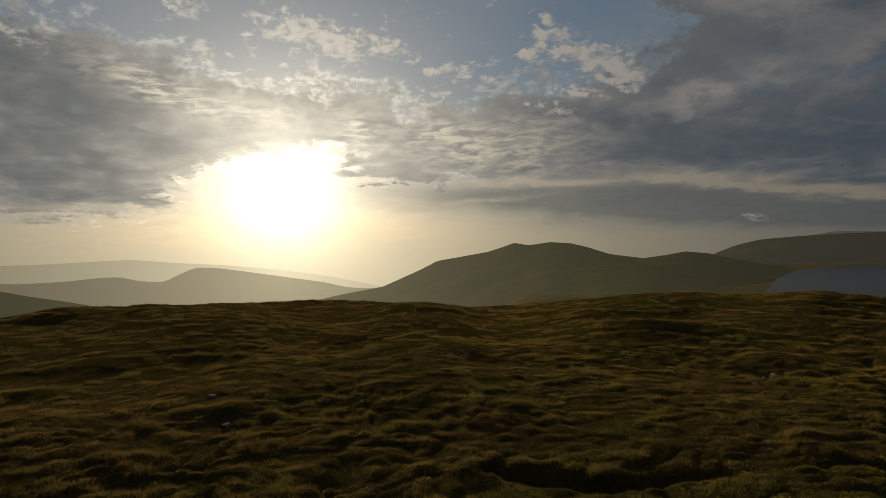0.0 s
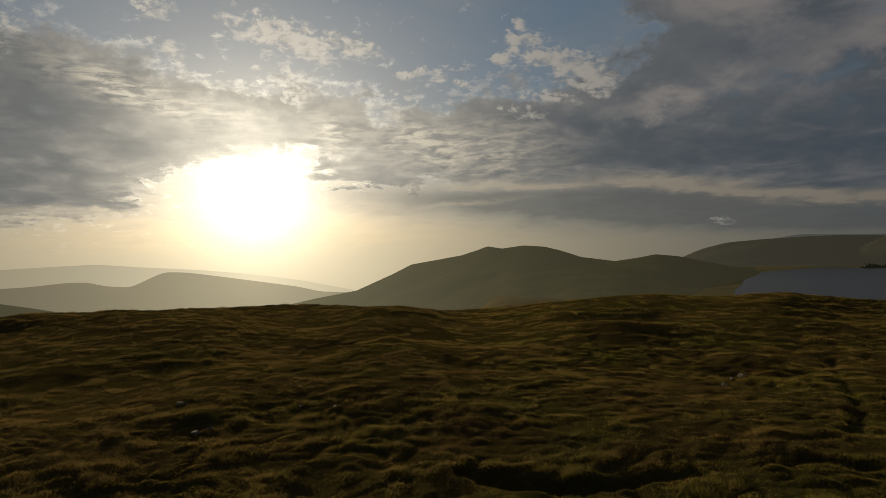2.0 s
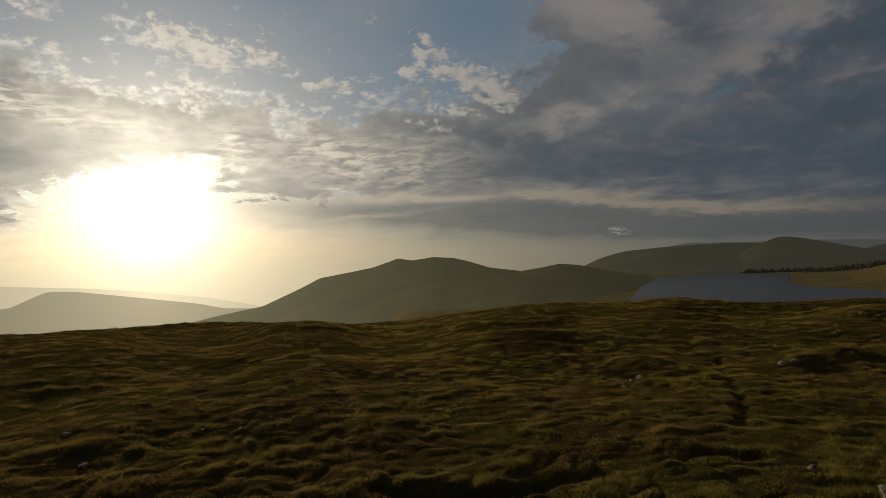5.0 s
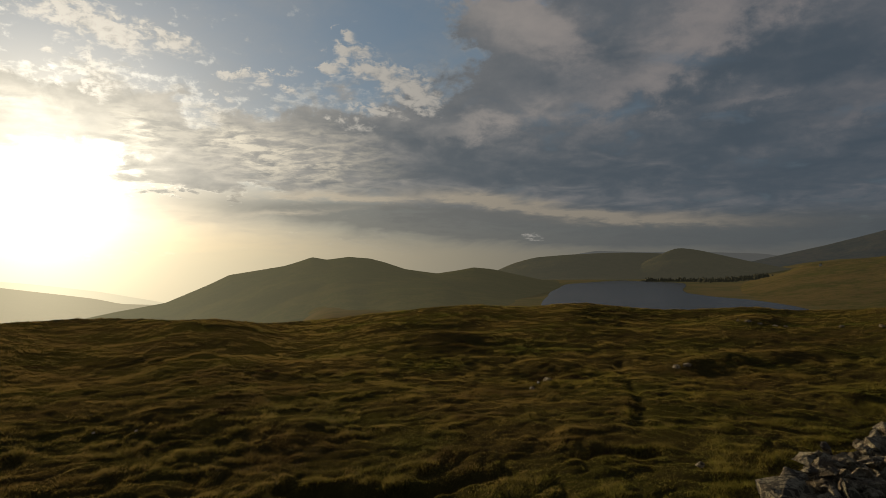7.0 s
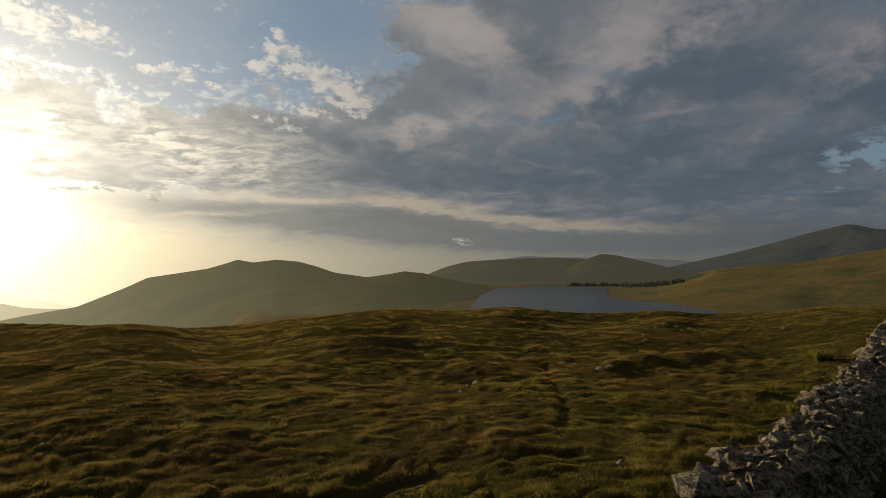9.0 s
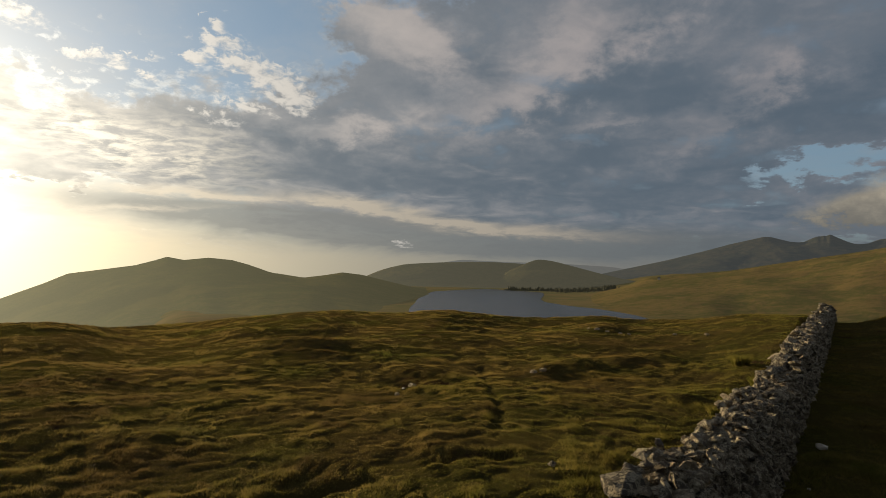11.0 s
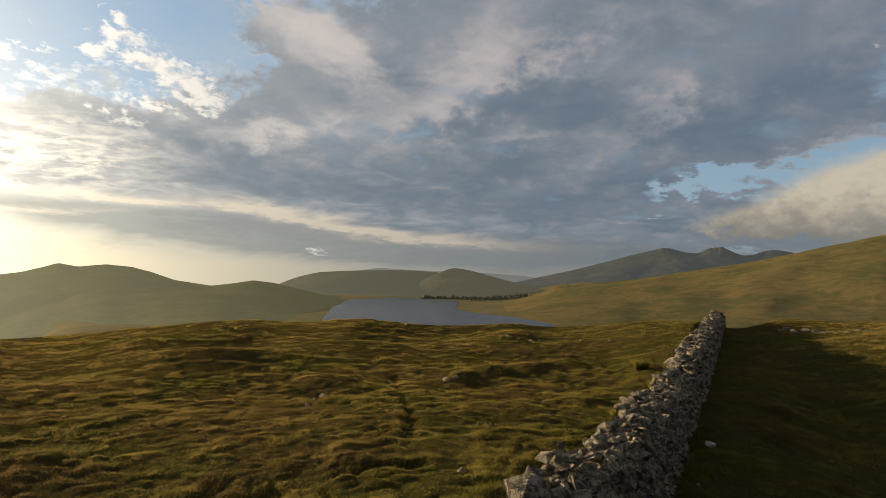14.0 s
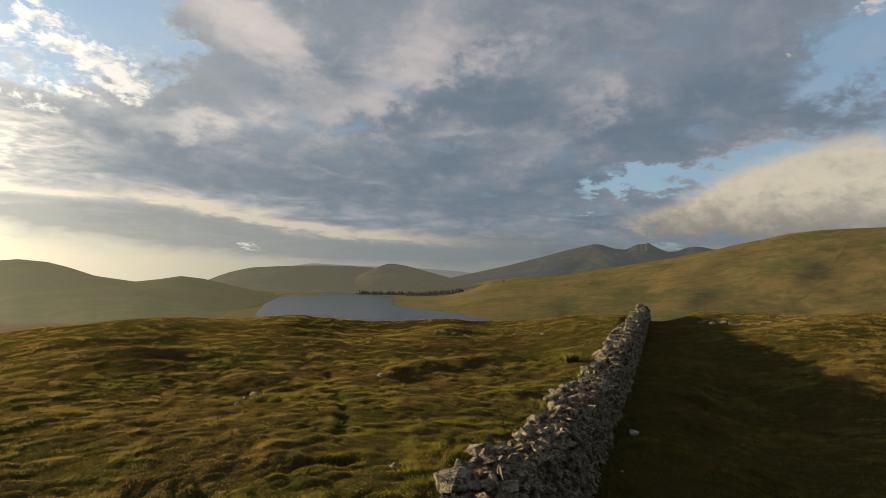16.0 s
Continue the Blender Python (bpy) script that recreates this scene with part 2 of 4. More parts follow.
    # rippled cloud lit from behind
    ripple = k.mul(field(RIPPLES, k.mul(lump, 1.6), k.mul(lump, 0.8)), k.step(k.add(k.mul(wave, 0.9), k.mul(fine, 0.4)), -0.35, 0.45))
    air = k.mix(between(ripple, 0.0, 0.88), air, k.vec("ADD", k.vec("SCALE", (2.9, 2.6, 2.0), scale=near), k.vec("ADD", k.vec("SCALE", (1.15, 1.0, 0.74), scale=wide), (0.26, 0.245, 0.22))))
    # haze low over the land
    haze = k.vec("ADD", k.vec("SCALE", (2.75, 2.32, 1.42), scale=glow(18.0)), (0.112, 0.120, 0.127))
    air = k.mix(k.mul(k.math("SUBTRACT", 1.0, k.step(k.add(el, k.mul(wisp, 2.0)), 0.0, 5.0)), 0.93), air, haze)
    # slate sheet low over the land, and the long sunlit edge above it
    sheet_low = between(k.mul(field(LOW_SHEET, k.mul(soft, 2.0), k.mul(wisp, 1.6)), k.add(1.0, k.mul(wisp, 1.2))), 0.0, 0.85)
    air = k.mix(sheet_low, air, k.vec("ADD", k.vec("SCALE", (0.66, 0.58, 0.42), scale=wide), (0.082, 0.105, 0.128)))
    streak = k.mul(field(STREAKS, k.mul(soft, 1.5), k.add(k.mul(soft, 0.5), k.mul(fine, 0.3))), k.add(1.0, k.mul(k.add(fine, wave), 0.5)))
    air = k.mix(between(streak, 0.0, 0.9), air, k.vec("ADD", k.vec("SCALE", (1.5, 1.3, 0.95), scale=near), k.vec("ADD", k.vec("SCALE", (1.15, 0.96, 0.66), scale=wide), (0.27, 0.245, 0.215))))
    # small broken clouds
    puffs = field(PUFFS_WEST + PUFFS_EAST, k.add(k.mul(curd, 1.3), k.mul(lump, 0.8)), k.add(k.mul(curd, -0.8), k.mul(fine, 0.5)))
    puff = k.step(k.add(puffs, k.mul(k.add(curd, k.mul(fine, 0.6)), between(k.mul(puffs, 2.4), 0.0, 1.0))), 0.26, 0.92)
    puff_tone = k.vec("ADD", k.vec("SCALE", (1.8, 1.6, 1.25), scale=near), k.vec("ADD", k.vec("SCALE", (0.95, 0.86, 0.70), scale=wide), (0.40, 0.385, 0.37)))
    puff_tone = k.mix(k.step(k.add(curd, k.mul(fine, 0.8)), 0.25, -0.60), puff_tone, veil_tone)
    air = k.mix(k.mul(puff, 0.92), air, puff_tone)
    # low sunlit cumulus over the hill
    heap = k.step(k.add(field(HEAPS, k.add(k.mul(lump, 2.2), k.mul(curd, 1.0)), k.add(k.mul(lump, 1.5), k.mul(curd, 0.7))), k.mul(curd, 0.22)), 0.14, 0.80)
    body = k.mix(k.step(k.add(k.add(el, k.mul(fine, 0.2)), k.add(k.mul(lump, 2.4), k.mul(curd, 0.9))), 3.4, 8.4), (0.150, 0.145, 0.130), (0.45, 0.395, 0.30))
    body = k.mix(k.mul(k.step(k.add(k.mul(curd, 0.6), lump), 0.25, -0.7), 0.45), body, (0.25, 0.225, 0.185))
    air = k.mix(k.mul(heap, 0.93), air, body)
    # glare of the veiled sun
    veil = k.math("SUBTRACT", 1.0, k.mul(k.mul(cover, k.step(dens, 0.15, 1.3)), 0.75))
    air = k.vec("ADD", air, k.vec("SCALE", (7.0, 6.4, 4.9), scale=k.mul(glow(2.4), veil)))
    air = k.vec("ADD", air, k.vec("SCALE", (1.0, 0.90, 0.66), scale=glow(6.0)))
    out = k.node("ShaderNodeOutputWorld")
    back = k.node("ShaderNodeBackground")
    k.put(back.inputs[0], air)
    back.inputs[1].default_value = 0.7
    k.put(out.inputs[0], back.outputs[0])


build_sky()


# ---- materials ----
# mounds and hollows of the moor: heading, distance, height, breadth in degrees, depth in metres
MOUNDS = [(32.12, 14.6, 0.08, 2.7, 0.9), (41.89, 15.5, 0.06, 2.25, 0.8), (-17.1, 9.2, 0.09, 2.88, 0.5), (-6.26, 18, 0.15, 2.7, 0.9), (56.38, 19, -0.2, 4.5, 2),
          (30.7, 15.2, 0.13, 2.2, 0.8), (43.5, 15.6, 0.12, 1.3, 0.6), (46.1, 16.5, 0.16, 1.8, 0.7), (49.6, 17.3, 0.11, 1.6, 0.6), (53, 18.2, 0.14, 2.4, 0.8), (54.6, 12.3, 0.10, 3, 0.6), (33, 23.7, 0.12, 4, 1.2),
          (46.4, 25.5, 0.14, 2.4, 1.4), (35.7, 25.6, 0.10, 4.5, 1), (21.8, 19.4, 0.14, 5, 1.2), (-7.6, 19.1, 0.11, 1.6, 0.9), (-31.3, 12.6, 0.13, 3, 0.6), (-27.5, 15.3, 0.10, 4, 0.8), (7, 8.7, 0.10, 3.5, 0.6)]
WALL_AZ = 67.5
WALL_W, WALL_N = heading(WALL_AZ), heading(WALL_AZ - 90)
# trodden sheep tracks: points by heading and distance
TRACKS = [[(38.74, 8.3), (38.57, 9.4), (38.74, 10.6), (37.7, 13.0), (37.18, 16.0)],
          [(6.08, 6.3), (11.35, 5.9), (18.64, 5.9), (24.81, 6.2), (30.25, 6.6), (34.91, 6.95), (39.26, 7.0)]]
# drifts of heather: heading, distance and breadth
# the first two also darken the turf as lens vignetting would
HEATHER = [(7.81, 7.4, 1.3), (17.73, 4.6, 1.0), (28.39, 11.5, 1.6), (42.76, 14.5, 1.4), (20.42, 21.5, 2.2), (30.9, 14, 1.3), (46.1, 15.8, 1.2), (51.2, 17, 1.2), (54.6, 11.8, 0.8), (34.1, 22.6, 1.6), (21.8, 18.2, 1.8)]
PEAT = [(31.2, 13.5, 0.8), (34.1, 13.3, 0.5), (-25.44, 5.6, 0.3)]


def polar(az, r):
    return r * math.sin(radians(az)), r * math.cos(radians(az))


def material(name, rough=0.9):
    m = bpy.data.materials.new(name)
    m.use_nodes = True
    m.node_tree.nodes.clear()
    return m, Nodes(m.node_tree)


def finish(k, color, rough=0.9, bump=None, depth=0.02, sheen=0.0, sheen_tint=(1, 1, 1), leaf=0.0, metal=0.0, air=None, gloss=0.25):
    out = k.node("ShaderNodeOutputMaterial")
    p = k.node("ShaderNodeBsdfPrincipled")
    k.put(p.inputs["Base Color"], color)
    k.put(p.inputs["Roughness"], rough)
    k.put(p.inputs["Metallic"], metal)
    k.put(p.inputs["Sheen Weight"], sheen)
    k.put(p.inputs["Sheen Tint"], sheen_tint)
    p.inputs["Specular IOR Level"].default_value = gloss
    if bump is not None:
        b = k.node("ShaderNodeBump")
        b.inputs["Distance"].default_value = depth
        k.put(b.inputs["Height"], bump)
        k.put(p.inputs["Normal"], b.outputs[0])
    shader = p.outputs[0]
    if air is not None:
        # emission stands in for sunlit haze before the far land, strongest towards the sun
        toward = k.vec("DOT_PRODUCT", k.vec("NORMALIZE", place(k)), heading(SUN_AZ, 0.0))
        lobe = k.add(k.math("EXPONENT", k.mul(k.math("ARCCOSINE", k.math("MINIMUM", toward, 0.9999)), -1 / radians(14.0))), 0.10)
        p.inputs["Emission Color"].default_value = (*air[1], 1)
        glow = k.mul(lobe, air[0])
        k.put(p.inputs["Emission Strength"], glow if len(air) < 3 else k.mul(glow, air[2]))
    if leaf:
        tr = k.node("ShaderNodeBsdfTranslucent")
        k.put(tr.inputs[0], color)
        mx = k.node("ShaderNodeMixShader")
        mx.inputs[0].default_value = leaf
        k.put(mx.inputs[1], shader)
        k.put(mx.inputs[2], tr.outputs[0])
        shader = mx.outputs[0]
    k.put(out.inputs[0], shader)


def place(k):
    return k.node("ShaderNodeTexCoord").outputs["Object"]


def moor_material():
    m, k = material("moor_turf_far_haze")
    at = place(k)
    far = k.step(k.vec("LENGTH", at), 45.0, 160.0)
    patch = k.step(k.noise(at, 0.35, 5, 0.6), 0.38, 0.62)
    fleck = k.noise(at, 9.0, 6, 0.7)
    base = k.mix(patch, (0.041, 0.040, 0.011), (0.061, 0.047, 0.017))
    base = k.mix(k.mul(k.step(fleck, 0.4, 0.8), 0.7), base, (0.087, 0.068, 0.024))
    peat = k.step(k.noise(at, 0.8, 4, 0.6, 0.5), 0.62, 0.72)
    for az, r, w in PEAT:
        away = k.vec("LENGTH", k.vec("MULTIPLY", k.vec("SUBTRACT", at, (*polar(az, r), 0.0)), (1.0, 1.0, 0.0)))
        peat = k.math("MAXIMUM", peat, k.math("SUBTRACT", 1.0, k.step(k.add(away, k.mul(k.noise(at, 2.0, 3, 0.6), 0.8)), w * 0.9, w * 1.5)))
    base = k.mix(peat, base, (0.040, 0.024, 0.014))
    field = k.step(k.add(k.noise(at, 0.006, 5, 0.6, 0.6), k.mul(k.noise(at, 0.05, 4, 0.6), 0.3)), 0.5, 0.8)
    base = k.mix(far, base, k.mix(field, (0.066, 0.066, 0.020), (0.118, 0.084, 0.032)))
    # beyond 350 m the turf also emits a glow painted in for haze
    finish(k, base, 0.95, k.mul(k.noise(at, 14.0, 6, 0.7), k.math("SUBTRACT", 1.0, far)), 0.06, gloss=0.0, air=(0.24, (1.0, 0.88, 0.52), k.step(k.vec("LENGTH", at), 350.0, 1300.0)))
    return m


def blade_material():
    m, k = material("grass_blade")
    at = place(k)
    geo = k.node("ShaderNodeNewGeometry")
    one = geo.outputs["Random Per Island"]
    patch = k.step(k.noise(at, 0.35, 5, 0.6), 0.36, 0.64)
    green = k.step(k.noise(at, 0.16, 4, 0.6), 0.42, 0.58)
    base = k.mix(patch, k.mix(green, (0.129, 0.122, 0.019), (0.091, 0.117, 0.016)), (0.163, 0.122, 0.031))
    # small tufts of straw, moss and last year's brown stalks
    tuft = k.noise(at, 3.4, 5, 0.72, 0.4)
    base = k.mix(k.mul(k.step(tuft, 0.50, 0.62), 0.8), base, (0.258, 0.198, 0.058))
    base = k.mix(k.mul(k.math("SUBTRACT", 1.0, k.step(tuft, 0.36, 0.48)), 0.75), base, (0.062, 0.062, 0.016))
    straw = k.mul(k.step(k.noise(at, 0.55, 5, 0.65), 0.42, 0.62), k.step(k.vec("LENGTH", at), 7.0, 18.0))
    base = k.mix(k.mul(straw, 0.65), base, (0.241, 0.176, 0.050))
    base = k.mix(k.mul(k.step(one, 0.6, 1.0), 0.45), base, (0.232, 0.176, 0.065))
    base = k.mix(k.mul(k.math("SUBTRACT", 1.0, k.step(one, 0.0, 0.25)), 0.35), base, (0.060, 0.045, 0.019))
    # drifts of dark heather and brown bent between the greener tufts
    heath = k.step(k.add(k.noise(at, 0.75, 5, 0.7, 0.6), k.mul(k.add(k.noise(at, 0.12, 3, 0.5), -0.5), 0.7)), 0.53, 0.62)
    for az, r, w in HEATHER:
        away = k.vec("LENGTH", k.vec("MULTIPLY", k.vec("SUBTRACT", at, (*polar(az, r), 0.0)), (1.0, 1.0, 0.0)))
        heath = k.math("MAXIMUM", heath, k.math("SUBTRACT", 1.0, k.step(k.add(away, k.mul(k.noise(at, 1.4, 5, 0.65), 1.6)), w * 0.8, w * 1.6)))
    base = k.mix(k.mul(heath, 0.68), base, (0.060, 0.039, 0.017))
    part_of = k.node("ShaderNodeSeparateXYZ")
    k.put(part_of.inputs[0], at)
    west = k.math("SUBTRACT", 1.0, k.step(k.add(part_of.outputs[0], k.mul(k.noise(at, 0.2, 4, 0.6), 8.0)), 2.0, 12.0))
    base = k.mix(k.mul(west, 0.5), base, (0.120, 0.086, 0.038))
    # greener sward where sheep lie along the wall
    side = k.add(k.vec("DOT_PRODUCT", at, tuple(WALL_N)), k.mul(k.noise(at, 0.5, 4, 0.6), 2.0))
    lush = k.mul(k.mul(k.step(side, 0.8, 1.8), k.math("SUBTRACT", 1.0, k.step(side, 2.8, 5.6))), k.math("SUBTRACT", 1.0, west))
    base = k.mix(k.mul(lush, 0.6), base, k.mix(one, (0.099, 0.116, 0.015), (0.198, 0.172, 0.039)))
    # golden grass beyond the wall, paled in colour for stronger sun on the brow
    brow = k.mul(k.math("SUBTRACT", 1.0, k.step(side, -3.5, 0.6)), k.step(k.noise(at, 0.9, 4, 0.65), 0.36, 0.56))
    base = k.mix(k.mul(brow, 0.85), base, k.mix(one, (0.27, 0.205, 0.055), (0.42, 0.32, 0.10)))
    finish(k, base, 0.75, leaf=0.7, gloss=0.12)
    return m


def hill_material(name, low, high, scale, sheen=0.0, air=None):
    m, k = material(name)
    at = place(k)
    a = k.noise(at, 0.004 * scale, 6, 0.6, 0.6)
    b = k.noise(at, 0.025 * scale, 6, 0.65, 0.3)
    c = k.noise(at, 0.14 * scale, 6, 0.8)
    mark = k.add(a, k.add(k.mul(k.add(b, -0.5), 1.0), k.mul(k.add(c, -0.5), 1.3)))
    base = k.mix(k.step(mark, 0.34, 0.66), low, high)
    # heather and rushes in darker drifts
    drift = k.step(k.add(k.noise(at, 0.011 * scale, 6, 0.7, 1.0), k.mul(k.add(c, -0.5), 0.7)), 0.54, 0.64)
    base = k.mix(k.mul(drift, 0.32), base, tuple(v * 0.45 for v in low))
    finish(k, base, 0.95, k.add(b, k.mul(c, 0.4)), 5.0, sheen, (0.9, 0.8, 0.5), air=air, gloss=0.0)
    return m


def stone_material():
    m, k = material("granite")
    info = k.node("ShaderNodeObjectInfo")
    geo = k.node("ShaderNodeNewGeometry")
    at = geo.outputs["Position"]
    tone = k.math("FRACT", k.add(info.outputs["Random"], geo.outputs["Random Per Island"]))
    base = k.mix(tone, (0.062, 0.056, 0.046), (0.255, 0.210, 0.150))
    # weathering in dark blotches, pale lichen crusts and a few ochre ones
    base = k.mix(k.mul(k.step(k.noise(at, 22.0, 6, 0.75), 0.44, 0.62), 0.75), base, (0.050, 0.045, 0.036))
    base = k.mix(k.mul(k.step(k.noise(at, 8.0, 4, 0.6), 0.50, 0.66), 0.5), base, (0.19, 0.150, 0.095))
    lichen = k.mul(k.step(k.noise(at, 17.0, 5, 0.7), 0.46, 0.54), k.step(k.noise(at, 75.0, 4, 0.65), 0.36, 0.52))
    base = k.mix(k.mul(lichen, 0.8), base, (0.42, 0.38, 0.28))
    crack = k.step(k.cells(k.vec("ADD", at, k.vec("SCALE", k.noise(at, 30.0, 3, 0.6, 0.0, color=True), scale=0.03)), 26.0, 1.0, 0.5), 0.0, 0.5)
    relief = k.add(k.add(k.noise(at, 50.0, 6, 0.8), k.mul(k.noise(at, 14.0, 4, 0.6), 1.2)), k.mul(crack, 0.5))
    finish(k, base, 0.9, relief, 0.038)
    return m


def water_material():
    m, k = material("lake_water")
    at = place(k)
    finish(k, (0.014, 0.015, 0.015), 0.24, k.noise(at, 0.12, 5, 0.65), 0.7)
    return m


MOOR, BLADE, STONE, WATER = moor_material(), blade_material(), stone_material(), water_material()
# grass whose emission carries the haze glow, brighter on the sun's side
HILL = hill_material("hill_grass_with_haze", (0.036, 0.041, 0.014), (0.062, 0.053, 0.020), 1.0, air=(0.31, (1.0, 0.90, 0.52)))
# the farther hills emit more painted haze than HILL, the pasture less
LOW_HILL = hill_material("low_hill_grass_with_haze", (0.036, 0.039, 0.018), (0.058, 0.051, 0.024), 1.0, air=(0.42, (0.95, 0.88, 0.62)))
FAR_HILL = hill_material("far_heath_with_haze", (0.026, 0.030, 0.022), (0.045, 0.042, 0.028), 1.0, air=(0.36, (0.80, 0.86, 0.86)))
HAZY = hill_material("hazy_distance_glow", (0.07, 0.07, 0.05), (0.10, 0.09, 0.06), 1.0, air=(0.80, (1.0, 0.86, 0.55)))
PALE_HILL = hill_material("pale_distance_glow", (0.07, 0.07, 0.05), (0.10, 0.09, 0.06), 1.0, air=(1.50, (1.0, 0.87, 0.58)))
FAINT = hill_material("faint_blue_distance_glow", (0.05, 0.055, 0.05), (0.07, 0.07, 0.06), 1.0, air=(0.85, (0.92, 0.92, 0.86)))
SUNNY = hill_material("rough_pasture_with_haze", (0.070, 0.070, 0.021), (0.134, 0.096, 0.036), 1.4, air=(0.14, (1.0, 0.9, 0.55)))


def plain_material(name, color, rough=0.9):
    m, k = material(name)
    at = place(k)
    finish(k, k.mix(k.noise(at, 3.0, 4, 0.6), color, tuple(c * 0.6 for c in color)), rough)
    return m


def pine_material():
    m, k = material("conifer_needles_with_haze")
    # the needles emit a little light in place of haze before the trees
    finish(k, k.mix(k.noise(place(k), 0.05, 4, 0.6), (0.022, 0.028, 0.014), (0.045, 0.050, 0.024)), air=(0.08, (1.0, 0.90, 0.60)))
    return m


PINE = pine_material()
CORE = plain_material("wall_core_rubble", (0.05, 0.045, 0.04))
FAR_WALL = plain_material("mossy_wall_stone", (0.062, 0.056, 0.034))
PALE = plain_material("pale_quartz", (0.5, 0.47, 0.41), 0.7)


# ---- ground ----
def lattice(ix, iy, seed):
    h = (ix.astype(np.int64) * 374761393 + iy.astype(np.int64) * 668265263 + seed * 982451653) & 0x7FFFFFFF
    h = ((h ^ (h >> 13)) * 1274126177) & 0x7FFFFFFF
    return ((h ^ (h >> 16)) & 0xFFFF) / 65535.0


def bumps(x, y, size, seed):
    """Smooth noise from -1 to 1 with features of that size in metres."""
    u, v = x / size, y / size
    i, j = np.floor(u), np.floor(v)
    f, g = u - i, v - j
    f, g = f * f * f * (f * (f * 6 - 15) + 10), g * g * g * (g * (g * 6 - 15) + 10)
    a, b = lattice(i, j, seed), lattice(i + 1, j, seed)
    c, d = lattice(i, j + 1, seed), lattice(i + 1, j + 1, seed)
    return ((a + (b - a) * f) * (1 - g) + (c + (d - c) * f) * g) * 2 - 1


def ease(x, lo, hi):
    t = np.clip((x - lo) / (hi - lo), 0, 1)
    return t * t * (3 - 2 * t)


def curve(x, knots):
    return np.interp(x, [p[0] for p in knots], [p[1] for p in knots])


RIM = [(-180, -6.5), (-60, -5.6), (-33.4, -4.45), (-31.2, -4.09), (-29.3, -3.73), (-25.8, -4.04), (-24.0, -3.96), (-23.2, -3.72), (-20.6, -4.00), (-17.0, -3.88), (-12.1, -4.04), (-6.0, -4.20), (-1.1, -4.65), (1.9, -4.67), (5.7, -5.09),
       (8.4, -4.90), (12.3, -4.86), (16.3, -4.34), (20.4, -4.25), (23.5, -4.02), (26.7, -4.04), (30.4, -4.05), (33.0, -3.78), (35.7, -3.92), (38.2, -4.06), (41.3, -4.33), (44.3, -4.23),
       (46.7, -3.93), (48.5, -3.69), (50.8, -4.08), (52.8, -3.80), (56.9, -3.42), (61.5, -3.12), (64.4, -2.97), (67.8, -2.55), (73.1, -2.57), (77.3, -2.43), (81.1, -2.07), (83.6, -1.83), (100, -2.0), (130, -4.2), (180, -6.5)]
LAKE_Z = -75.1
SHORE = [(30.98, 963), (30.55, 1151), (30.7, 1286), (31.16, 1444), (31.36, 1677), (32.08, 1865), (32.76, 2279), (34.28, 2436), (36.12, 2624), (37.71, 2797), (39.57, 2632),
         (41.68, 2527), (43.06, 2414), (43.17, 2113), (42.85, 1827), (43.17, 1654), (44.33, 1549), (45.9, 1459), (47.72, 1406), (50.03, 1286), (52.3, 1151), (53.79, 963)]


WALL_FOOT = [(-14, 0.0), (20, 0.0), (24, 0.08), (28.5, 0.32), (32, 0.0), (36, -1.0), (42, -2.2)]
WALL_TOP = [(-14, 0.85), (2.2, 0.95), (3.2, 0.95), (4.2, 0.88), (5.6, 0.83), (6.6, 0.79), (7.8, 0.71), (10.5, 0.65), (11.6, 0.67), (12.4, 0.79), (15.4, 0.79), (20, 0.78), (25, 0.67), (28.5, 0.61), (42, 0.53)]


def track_depth(x, y):
    d = np.full(np.shape(x), 9.0)
    for line in TRACKS:
        pts = [polar(*p) for p in line]
        for (ax, ay), (bx, by) in zip(pts, pts[1:]):
            t = np.clip(((x - ax) * (bx - ax) + (y - ay) * (by - ay)) / ((bx - ax) ** 2 + (by - ay) ** 2), 0, 1)
            d = np.minimum(d, np.hypot(x - ax - t * (bx - ax), y - ay - t * (by - ay)))
    return np.exp(-(d / (0.12 + 0.06 * bumps(x, y, 0.5, 41))) ** 2) * np.clip(0.65 + 0.6 * bumps(x, y, 1.1, 42), 0, 1)


def peat_mask(x, y):
    m = 0 * x
    for az, r, w in PEAT:
        px, py = polar(az, r)
        m = np.maximum(m, np.exp(-(((x - px) ** 2 + (y - py) ** 2) / w ** 2)) * (1 + 0.5 * bumps(x, y, 0.6, 43)))
    return m


